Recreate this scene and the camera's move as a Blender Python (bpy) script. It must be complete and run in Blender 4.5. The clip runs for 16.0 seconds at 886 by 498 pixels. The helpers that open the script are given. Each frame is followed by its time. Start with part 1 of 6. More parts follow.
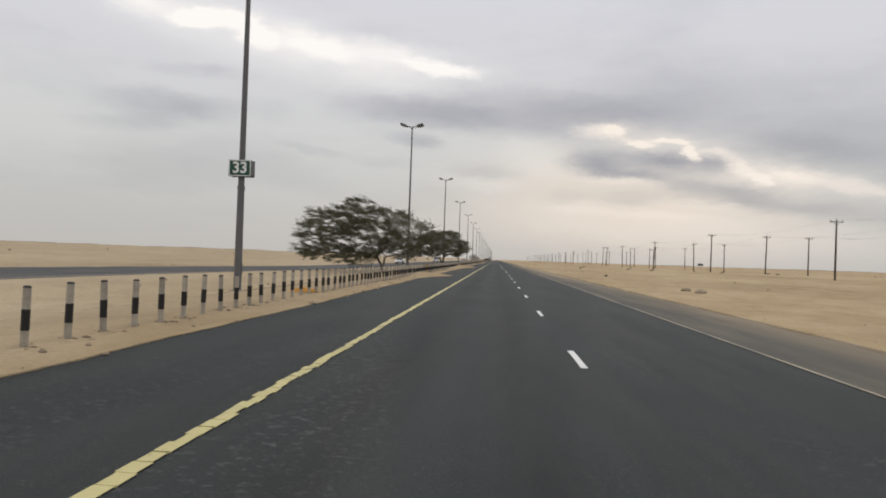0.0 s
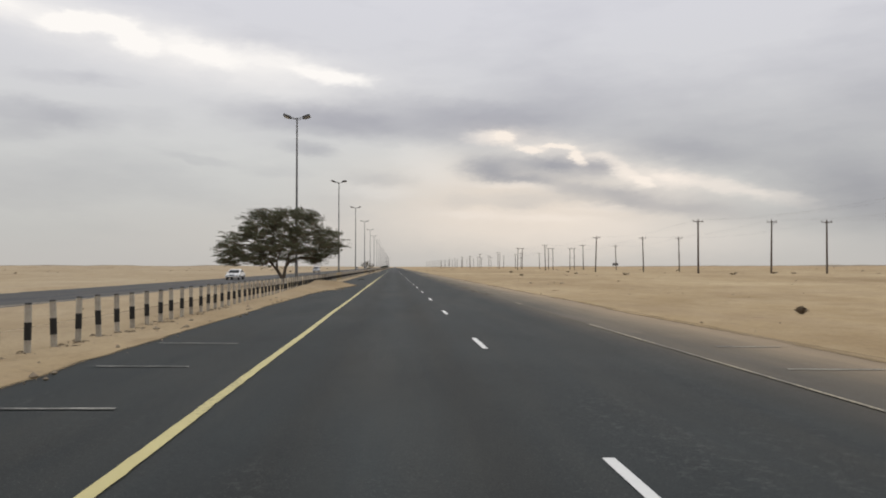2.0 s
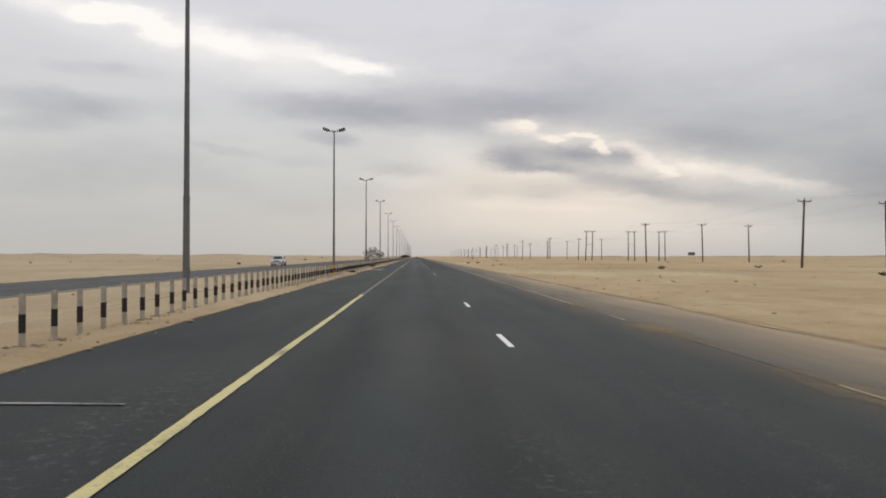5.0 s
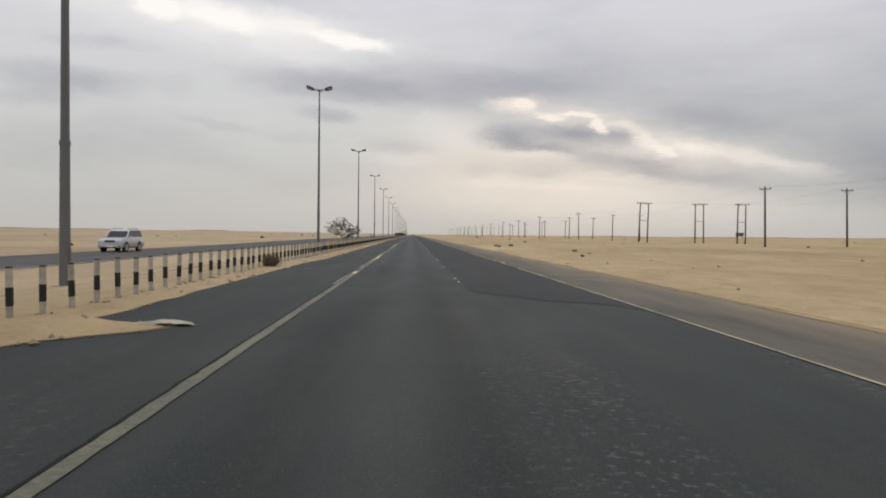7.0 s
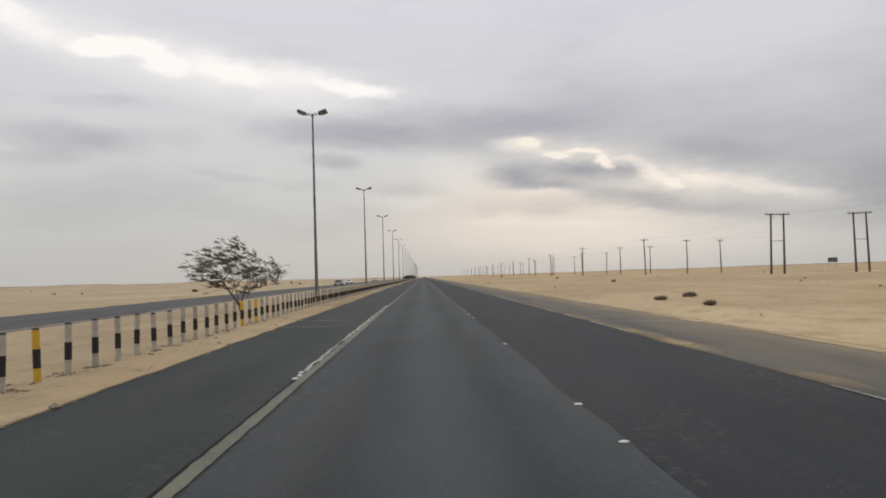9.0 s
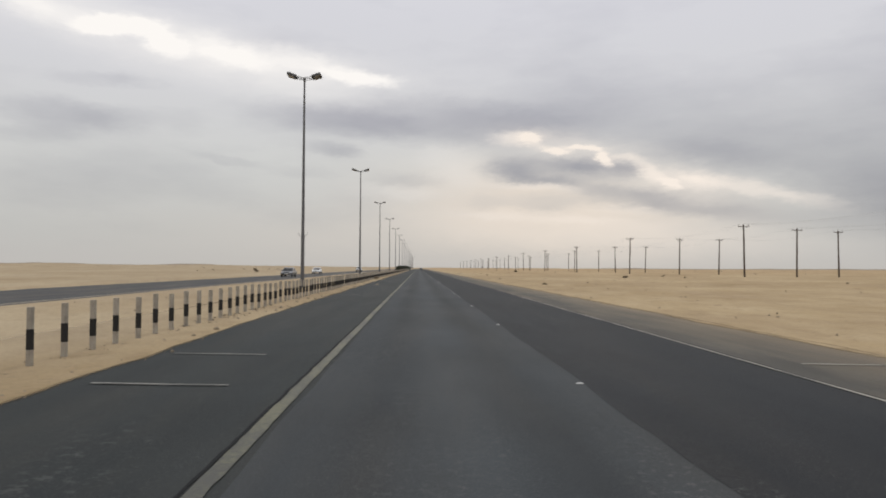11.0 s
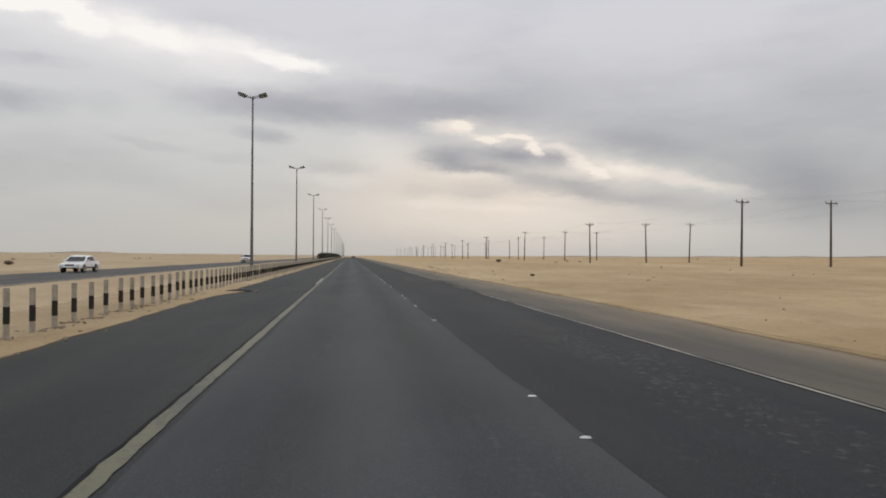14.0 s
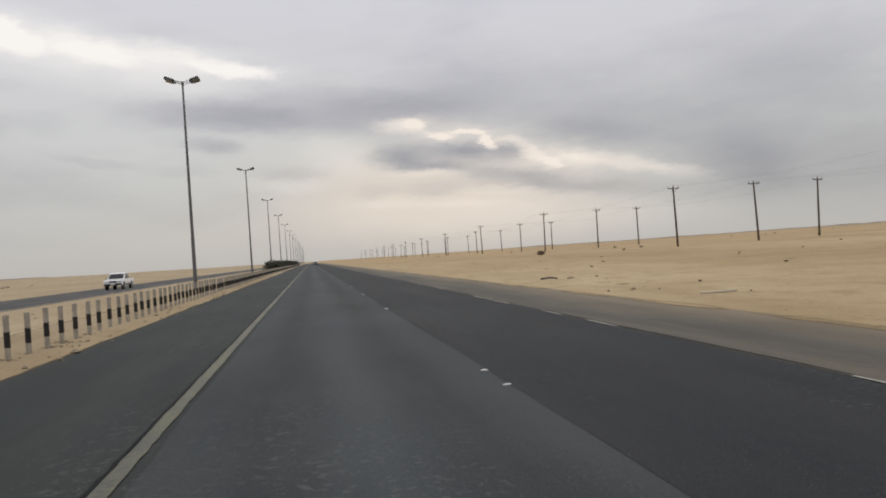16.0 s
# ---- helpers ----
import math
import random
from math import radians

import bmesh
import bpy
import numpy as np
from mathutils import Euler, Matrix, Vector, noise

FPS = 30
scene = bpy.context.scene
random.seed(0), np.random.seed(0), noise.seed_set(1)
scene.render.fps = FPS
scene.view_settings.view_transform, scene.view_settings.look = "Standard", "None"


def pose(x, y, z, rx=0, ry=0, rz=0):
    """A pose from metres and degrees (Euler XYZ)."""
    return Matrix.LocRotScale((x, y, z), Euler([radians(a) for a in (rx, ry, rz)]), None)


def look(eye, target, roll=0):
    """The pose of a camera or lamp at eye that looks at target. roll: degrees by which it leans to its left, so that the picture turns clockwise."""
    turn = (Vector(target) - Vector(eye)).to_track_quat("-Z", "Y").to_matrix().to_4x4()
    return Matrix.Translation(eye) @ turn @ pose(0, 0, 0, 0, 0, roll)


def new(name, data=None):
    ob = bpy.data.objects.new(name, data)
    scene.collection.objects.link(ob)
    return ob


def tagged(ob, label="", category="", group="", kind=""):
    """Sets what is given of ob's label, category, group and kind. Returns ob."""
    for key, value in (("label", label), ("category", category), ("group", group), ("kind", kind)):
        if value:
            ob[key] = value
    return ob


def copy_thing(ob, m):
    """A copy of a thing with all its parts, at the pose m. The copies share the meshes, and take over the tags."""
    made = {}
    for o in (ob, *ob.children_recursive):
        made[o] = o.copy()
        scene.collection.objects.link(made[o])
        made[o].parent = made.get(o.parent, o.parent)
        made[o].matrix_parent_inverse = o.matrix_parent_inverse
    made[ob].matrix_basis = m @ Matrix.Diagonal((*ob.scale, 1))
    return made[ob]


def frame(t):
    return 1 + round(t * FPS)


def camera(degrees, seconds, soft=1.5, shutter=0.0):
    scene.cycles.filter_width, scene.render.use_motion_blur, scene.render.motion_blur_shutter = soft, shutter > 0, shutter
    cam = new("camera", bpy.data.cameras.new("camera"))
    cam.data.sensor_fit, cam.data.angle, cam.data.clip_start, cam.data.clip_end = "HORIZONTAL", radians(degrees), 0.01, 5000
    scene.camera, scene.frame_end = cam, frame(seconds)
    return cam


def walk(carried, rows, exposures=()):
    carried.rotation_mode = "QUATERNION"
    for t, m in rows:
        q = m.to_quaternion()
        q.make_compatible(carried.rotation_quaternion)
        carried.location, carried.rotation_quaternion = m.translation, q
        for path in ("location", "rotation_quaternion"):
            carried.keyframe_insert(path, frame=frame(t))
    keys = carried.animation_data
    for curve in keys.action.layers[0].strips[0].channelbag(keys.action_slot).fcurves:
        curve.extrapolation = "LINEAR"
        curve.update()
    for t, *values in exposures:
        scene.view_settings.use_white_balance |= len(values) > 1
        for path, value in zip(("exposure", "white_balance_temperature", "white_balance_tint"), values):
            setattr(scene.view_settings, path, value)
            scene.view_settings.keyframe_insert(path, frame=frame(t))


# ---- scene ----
# World: +y runs along the road, +x to the right, z = 0 at the lane centre.
cam = camera(63.4, 16.0, soft=1.9)
# seconds, eye, yaw, pitch, roll
PATH = [
    (0, (0.040, 0.000, 1.511), 4.295, 0.711, 2.019),
    (0.5, (0.007, 16.197, 1.509), 3.132, -1.310, 1.769),
    (1, (-0.124, 31.785, 1.508), 1.308, 1.298, -1.261),
    (1.5, (-0.344, 48.189, 1.495), 0.235, 2.050, 2.023),
    (2, (-0.364, 64.703, 1.510), -3.887, 1.423, -0.061),
    (2.5, (-0.461, 81.148, 1.501), -2.903, -1.158, -0.680),
    (3, (-0.466, 97.517, 1.522), -0.333, 1.307, -0.018),
    (3.5, (-0.554, 113.177, 1.500), -1.065, 0.344, 0.851),
    (6, (-0.208, 195.644, 1.521), -2.654, 1.160, -0.424),
    (6.5, (-0.227, 211.909, 1.501), -1.836, 1.430, -1.230),
    (7, (-0.283, 228.166, 1.504), -2.450, -1.140, 0.655),
    (7.5, (-0.373, 244.374, 1.527), -1.620, 1.700, -1.050),
    (8, (-0.474, 260.461, 1.504), -1.561, 1.85, -0.5),
    (8.5, (-0.492, 277.751, 1.521), -0.927, 1.285, -0.098),
    (9, (-0.568, 295.129, 1.530), -1.620, 2.158, -1.758),
    (9.5, (-0.744, 311.705, 1.516), -2.733, 2.191, -0.334),
    (12, (-1.026, 391.387, 1.539), -1.648, 1.027, 0.556),
    (12.5, (-1.003, 407.865, 1.533), -3.010, 0.969, -0.106),
    (13, (-0.936, 424.538, 1.515), -5.141, 0.964, 0.175),
    (13.5, (-0.925, 441.429, 1.530), -5.398, 2.225, -1.200),
    (14, (-0.861, 458.033, 1.518), -7.311, 0.567, 0.265),
    (14.5, (-0.935, 474.252, 1.532), -10.448, 1.335, -0.871),
    (15, (-0.997, 490.632, 1.522), -11.428, -0.639, -1.943),
    (15.5, (-1.013, 507.360, 1.538), -10.542, -0.139, -3.420),
    (16, (-1.020, 524.256, 1.538), -10.442, 0.307, -3.864),
]

def aim(eye, yaw, pitch, roll):
    a, b = radians(yaw), radians(pitch)
    ahead = Vector((-math.sin(a) * math.cos(b), math.cos(a) * math.cos(b), math.sin(b)))
    return look(eye, Vector(eye) + 10 * ahead, roll)


walk(cam, [(t, aim(eye, yaw, pitch, roll)) for t, eye, yaw, pitch, roll in PATH],
     exposures=((0.0, 0.0), (9.7, 0.0), (12.0, -0.03), (14.0, -0.05), (16.0, -0.07)))

# ---------------------------------------------------------------- sky and sun
world = bpy.data.worlds.new("overcast_sky")
scene.world = world
world.use_nodes = True
wt = world.node_tree
wt.nodes.clear()


def val(tree, op, a, b=None, c=None, clamp=False):
    n = tree.nodes.new("ShaderNodeMath")
    n.operation, n.use_clamp = op, clamp
    for i, v in enumerate((a, b, c)):
        if v is None:
            continue
        if isinstance(v, (int, float)):
            n.inputs[i].default_value = v
        else:
            tree.links.new(v, n.inputs[i])
    return n.outputs[0]


def mixc(tree, fac, a, b, blend="MIX"):
    n = tree.nodes.new("ShaderNodeMix")
    n.data_type, n.blend_type = "RGBA", blend
    for sock, v in ((n.inputs[0], fac), (n.inputs[6], a), (n.inputs[7], b)):
        if isinstance(v, (int, float)):
            sock.default_value = v
        elif isinstance(v, tuple):
            sock.default_value = (*v, 1.0) if len(v) == 3 else v
        else:
            tree.links.new(v, sock)
    return n.outputs[2]


def noise_tex(tree, vec, scale, detail=4.0, rough=0.55, dims="3D"):
    n = tree.nodes.new("ShaderNodeTexNoise")
    n.noise_dimensions = dims
    n.inputs["Scale"].default_value, n.inputs["Detail"].default_value, n.inputs["Roughness"].default_value = scale, detail, rough
    tree.links.new(vec, n.inputs["Vector"])
    return n


def ramp(tree, fac, stops, mode="LINEAR"):
    n = tree.nodes.new("ShaderNodeValToRGB")
    n.color_ramp.interpolation = mode
    els = n.color_ramp.elements
    while len(els) > 1:
        els.remove(els[-1])
    for i, (p, c) in enumerate(stops):
        e = els[0] if i == 0 else els.new(p)
        e.position = p
        e.color = (*c, 1.0) if len(c) == 3 else c
    tree.links.new(fac, n.inputs[0])
    return n.outputs[0]


coord = wt.nodes.new("ShaderNodeTexCoord").outputs["Generated"]
sep = wt.nodes.new("ShaderNodeSeparateXYZ")
wt.links.new(coord, sep.inputs[0])
DEG = 57.29578
az0 = val(wt, "MULTIPLY", val(wt, "ARCTAN2", sep.outputs[0], sep.outputs[1]), DEG)
el0 = val(wt, "MULTIPLY", val(wt, "ARCSINE", sep.outputs[2]), DEG)


def plane(tree, a, b, sa, sb):
    n = tree.nodes.new("ShaderNodeCombineXYZ")
    tree.links.new(val(tree, "MULTIPLY", a, sa), n.inputs[0])
    tree.links.new(val(tree, "MULTIPLY", b, sb), n.inputs[1])
    return n.outputs[0]


# cloud edges are frayed by shifting the angles with noise
fray = noise_tex(wt, plane(wt, az0, el0, 0.42, 1.1), 1.0, 7.0, 0.68)
fsep = wt.nodes.new("ShaderNodeSeparateColor")
wt.links.new(fray.outputs["Color"], fsep.inputs[0])
az = val(wt, "MULTIPLY_ADD", val(wt, "SUBTRACT", fsep.outputs[0], 0.5), 2.6, az0)
el = val(wt, "MULTIPLY_ADD", val(wt, "SUBTRACT", fsep.outputs[1], 0.5), 1.15, el0)


def cloud(a, e, wa, we, tilt, amount, power=1.0):
    """A soft bank of cloud at azimuth a and height e, with half widths wa, we in degrees."""
    c, s = math.cos(radians(tilt)), math.sin(radians(tilt))
    da, de = val(wt, "SUBTRACT", az, a), val(wt, "SUBTRACT", el, e)
    u = val(wt, "ADD", val(wt, "MULTIPLY", da, c / wa), val(wt, "MULTIPLY", de, s / wa))
    v = val(wt, "ADD", val(wt, "MULTIPLY", da, -s / we), val(wt, "MULTIPLY", de, c / we))
    r = val(wt, "POWER", val(wt, "ADD", val(wt, "MULTIPLY", u, u), val(wt, "MULTIPLY", v, v)), power)
    return val(wt, "MULTIPLY", val(wt, "EXPONENT", val(wt, "MULTIPLY", r, -1.0)), amount)


# broad dark banks, small dark puffs and thin veils of cloud
BANKS = [(-6.4, 11.5, 6.8, 1.13, -3, 0.42, 1.6), (1.7, 11.5, 10.3, 1.83, -3, 0.5, 1.8), (7.2, 11.7, 5.4, 1.99, -7, 0.25, 1.3), (13.4, 11.5, 5.6, 1.78, -9, 0.18, 1.3),
         (8.6, 14.8, 7.1, 2.11, -12, 0.13, 1.2), (19.3, 11.2, 9.4, 2.89, -10, 0.3, 1.4), (28.6, 8.8, 7.7, 2.45, -3, 0.28, 1.5), (32, 6.9, 4.9, 2.37, -11, 0.2, 1.4),
         (24, 8.4, 5.3, 0.98, -10, 0.22, 1.4), (33.2, 4.4, 3.8, 2.68, -5, 0.3, 1.3), (40, 6, 8, 6.5, -6, 0.5, 1.3), (25.4, 12.8, 10.4, 3.18, -2, 0.18, 1.2),
         (35.5, 12.7, 7, 3.91, -11, 0.2, 1.2)]
PUFFS = [(9.3, 7.7, 4.2, 1.21, -5, 0.66, 2.2), (12.8, 8.3, 2.7, 0.79, -4, 0.35, 2), (14.8, 7.7, 2.6, 0.96, -6, 0.53, 2), (16.3, 7.8, 1.3, 0.68, -4, 0.31, 1.8),
         (7, 7.6, 2.2, 0.92, 1, 0.26, 1.6), (11.9, 6.6, 3.9, 0.57, -7, 0.34, 1.6), (16, 5.6, 4, 0.87, -6, 0.49, 1.8), (21.1, 5, 4.3, 0.97, -8, 0.41, 1.6),
         (19.5, 4.5, 3.6, 0.6, -3, 0.24, 1.5), (9.9, 5.2, 3, 0.76, -1, 0.44, 1.8), (5.5, 5.3, 1.8, 0.63, 0, 0.27, 1.6), (25, 3.9, 4.4, 0.82, -8, 0.24, 1.3),
         (17.8, 3.7, 2.5, 0.35, -3, 0.14, 1.4)]
VEILS = [(-24.3, 13.2, 2.8, 0.63, 2, 0.28, 1.6), (-21.1, 13.3, 2.7, 0.69, -3, 0.2, 1.5), (-26.3, 10.7, 3.7, 1.1, -1, 0.42, 1.7), (-22.8, 10.5, 2.5, 0.97, -2, 0.28, 1.6),
         (-28.4, 9.1, 4.3, 0.58, 5, 0.26, 1.4), (-18.9, 11.1, 2.6, 0.83, -2, 0.18, 1.5), (-6.9, 9.3, 2.2, 0.57, -1, 0.38, 1.7), (-5.6, 9.0, 1.8, 0.4, -5, 0.2, 1.6),
         (-0.5, 6.9, 3.3, 0.58, 0, 0.26, 1.6), (-15.1, 8.1, 2.9, 0.3, -8, 0.2, 1.5), (-9.2, 7.4, 2.6, 0.44, 1, 0.14, 1.4), (-25.6, 6.4, 7.6, 2.39, 1, 0.16, 1.2),
         (-19.2, 4.4, 12.7, 2.52, -1, 0.1, 1.2)]
# bright gaps, the lit rims of the puffs and a softer glow round them
WHITE = [(-9.0, 15.6, 2.6, 0.6, -8, 0.5, 1.3), (-29.5, 18.5, 2.3, 0.98, -25, 0.8, 1.2), (-22.7, 17.1, 2.8, 0.65, 5, 1.1, 1.8), (-24.2, 16.6, 1.5, 0.38, 6, 0.6, 1.6), (-19.6, 16.4, 1.6, 0.82, -25, 0.95, 1.5),
         (-16.2, 16.4, 3.3, 0.91, -11, 0.45, 1.2), (-12.9, 15.7, 3.4, 0.92, -8, 0.4, 1.2), (-9.4, 16.4, 3.1, 0.5, -9, 0.38, 1.3), (-6.3, 15.2, 2.0, 0.43, -4, 0.5, 1.4),
         (-4.3, 14.7, 2.6, 0.56, -2, 0.95, 1.9), (-26.9, 17.5, 3.9, 1.34, -17, 0.4, 1.1), (-19.0, 16.3, 13.9, 2.22, -11, 0.42, 1.1),
         (-9.8, 15.1, 8.9, 1.68, -6, 0.28, 1.2)]
CREAM = [(7.7, 10.2, 1.9, 0.57, 5, 0.55, 1.6), (8.9, 10.1, 1.3, 0.39, -27, 0.5, 1.5), (10.9, 9.2, 1.1, 0.22, -9, 1, 1.6), (13, 9.4, 1.6, 0.22, -2, 1, 1.7),
         (14.6, 8.6, 0.7, 0.47, -41, 1.1, 1.6), (16.4, 8.6, 1.3, 0.26, -2, 0.6, 1.5), (17.9, 7.6, 1.4, 0.59, -40, 0.85, 1.4), (19.4, 6.6, 0.7, 0.34, -18, 1.04, 1.5),
         (21, 6.9, 2.2, 0.63, -11, 0.65, 1.4), (24.7, 6.1, 3.6, 0.57, -13, 0.55, 1.4), (28.8, 5.1, 2.5, 0.52, -14, 0.3, 1.3)]
GLOW = [(9.7, 6.4, 3.7, 0.31, -3, 0.4, 1.5), (11.1, 9.8, 4.8, 0.96, -10, 0.34, 1.2), (16.1, 4.6, 2.9, 0.35, -1, 0.25, 1.4), (9.4, 4, 5.7, 0.4, -3, 0.38, 1.4),
        (3.9, 7.1, 2.3, 0.98, -2, 0.2, 1.2), (17.7, 2.5, 12.7, 1.47, -3, 0.3, 1.1), (-1.2, 5.9, 3.2, 0.58, -2, 0.2, 1.2), (2.5, 8.5, 2.7, 1.11, -2, 0.22, 1.2),
        (19.6, 6.7, 4.8, 1.68, -19, 0.34, 1.1)]
dark = 0.0
for row in BANKS + PUFFS + VEILS:
    dark = val(wt, "ADD", cloud(*row), dark)
lit = 0.0
for row in WHITE + CREAM + GLOW:
    lit = val(wt, "ADD", cloud(*row), lit)
soft = noise_tex(wt, plane(wt, az0, el0, 0.055, 0.19), 1.0, 6.0, 0.55).outputs["Fac"]
wisp = noise_tex(wt, plane(wt, az, el, 0.13, 0.42), 1.0, 4.0, 0.5).outputs["Fac"]
veil = val(wt, "ADD", val(wt, "MULTIPLY", val(wt, "SUBTRACT", soft, 0.5), 1.0), val(wt, "MULTIPLY", val(wt, "SUBTRACT", wisp, 0.5), 0.45))
fade = val(wt, "MULTIPLY", el0, 0.24, clamp=True)
shade = val(wt, "MULTIPLY", val(wt, "SUBTRACT", dark, val(wt, "MULTIPLY", veil, 0.9)), fade, clamp=True)
# the haze band at the horizon, then grey cloud, brighter towards the zenith as an overcast sky is
height = val(wt, "MULTIPLY", el0, 1 / 90.0, clamp=True)
base = ramp(wt, height, [(0.0, (0.52, 0.50, 0.475)), (0.03, (0.53, 0.525, 0.505)), (0.09, (0.63, 0.632, 0.62)), (0.16, (0.655, 0.655, 0.68)), (0.22, (0.675, 0.675, 0.72)),
                         (0.42, (0.86, 0.86, 0.89)), (1.0, (1.22, 1.23, 1.27))])
grey = mixc(wt, shade, base, mixc(wt, 1.0, base, (0.565, 0.57, 0.635), "MULTIPLY"))
# a creamy glow where the low sun stands behind the thinner cloud
warm = val(wt, "ADD", cloud(11.0, 4.6, 12.5, 3.8, -4, 0.9, 1.2), cloud(-3.0, 2.6, 16.0, 2.2, 0, 0.25, 1.0))
grey = mixc(wt, val(wt, "MULTIPLY", warm, val(wt, "SUBTRACT", 1.0, val(wt, "MULTIPLY", shade, 0.95)), clamp=True), grey, (0.80, 0.705, 0.61))
gap = val(wt, "MULTIPLY", lit, val(wt, "MULTIPLY_ADD", wisp, 1.3, 0.2), clamp=True)
rightward = val(wt, "MULTIPLY", az0, 0.12, clamp=True)
sky_colour = mixc(wt, gap, grey, mixc(wt, rightward, (0.985, 0.95, 0.915), (0.95, 0.855, 0.765)))
bg = wt.nodes.new("ShaderNodeBackground")
wt.links.new(sky_colour, bg.inputs[0])
bg.inputs[1].default_value = 1.0
wt.links.new(bg.outputs[0], wt.nodes.new("ShaderNodeOutputWorld").inputs[0])

sun = new("sun", bpy.data.lights.new("sun", "SUN"))
sun.data.energy, sun.data.angle, sun.data.color = 0.7, radians(25), (1.0, 0.95, 0.88)
sun.matrix_world = look((0, 0, 50), (-12, -60, 8))

# ---------------------------------------------------------------- materials


def material(name, colour, rough=0.8, metal=0.0, vary=0.18, scale=6.0, fine=60.0, bump=0.25, bump_scale=None, spec=0.3, random=0.0, stretch=None):
    """A plain surface with mottling at two scales and a fine relief."""
    m = bpy.data.materials.new(name)
    m.use_nodes = True
    t = m.node_tree
    b = t.nodes["Principled BSDF"]
    pos = t.nodes.new("ShaderNodeTexCoord").outputs["Object"]
    if stretch:
        mp = t.nodes.new("ShaderNodeMapping")
        mp.inputs["Scale"].default_value = stretch
        t.links.new(pos, mp.inputs[0])
        pos = mp.outputs[0]
    big = noise_tex(t, pos, scale, 5.0).outputs["Fac"]
    small = noise_tex(t, pos, fine, 3.0).outputs["Fac"]
    mot = val(t, "ADD", val(t, "MULTIPLY", val(t, "SUBTRACT", big, 0.5), 2.2 * vary), val(t, "MULTIPLY", val(t, "SUBTRACT", small, 0.5), 1.2 * vary))
    if random:
        mot = val(t, "ADD", mot, val(t, "MULTIPLY", val(t, "SUBTRACT", t.nodes.new("ShaderNodeObjectInfo").outputs["Random"], 0.5), random))
    hsv = t.nodes.new("ShaderNodeHueSaturation")
    hsv.inputs["Color"].default_value = (*colour, 1)
    t.links.new(val(t, "ADD", mot, 1.0), hsv.inputs["Value"])
    t.links.new(hsv.outputs[0], b.inputs["Base Color"])
    b.inputs["Roughness"].default_value, b.inputs["Metallic"].default_value = rough, metal
    b.inputs["Specular IOR Level"].default_value = spec
    if bump:
        n = t.nodes.new("ShaderNodeBump")
        n.inputs["Strength"].default_value, n.inputs["Distance"].default_value = bump, 0.02
        t.links.new(noise_tex(t, pos, bump_scale or fine, 4.0).outputs["Fac"], n.inputs["Height"])
        t.links.new(n.outputs[0], b.inputs["Normal"])
    return m


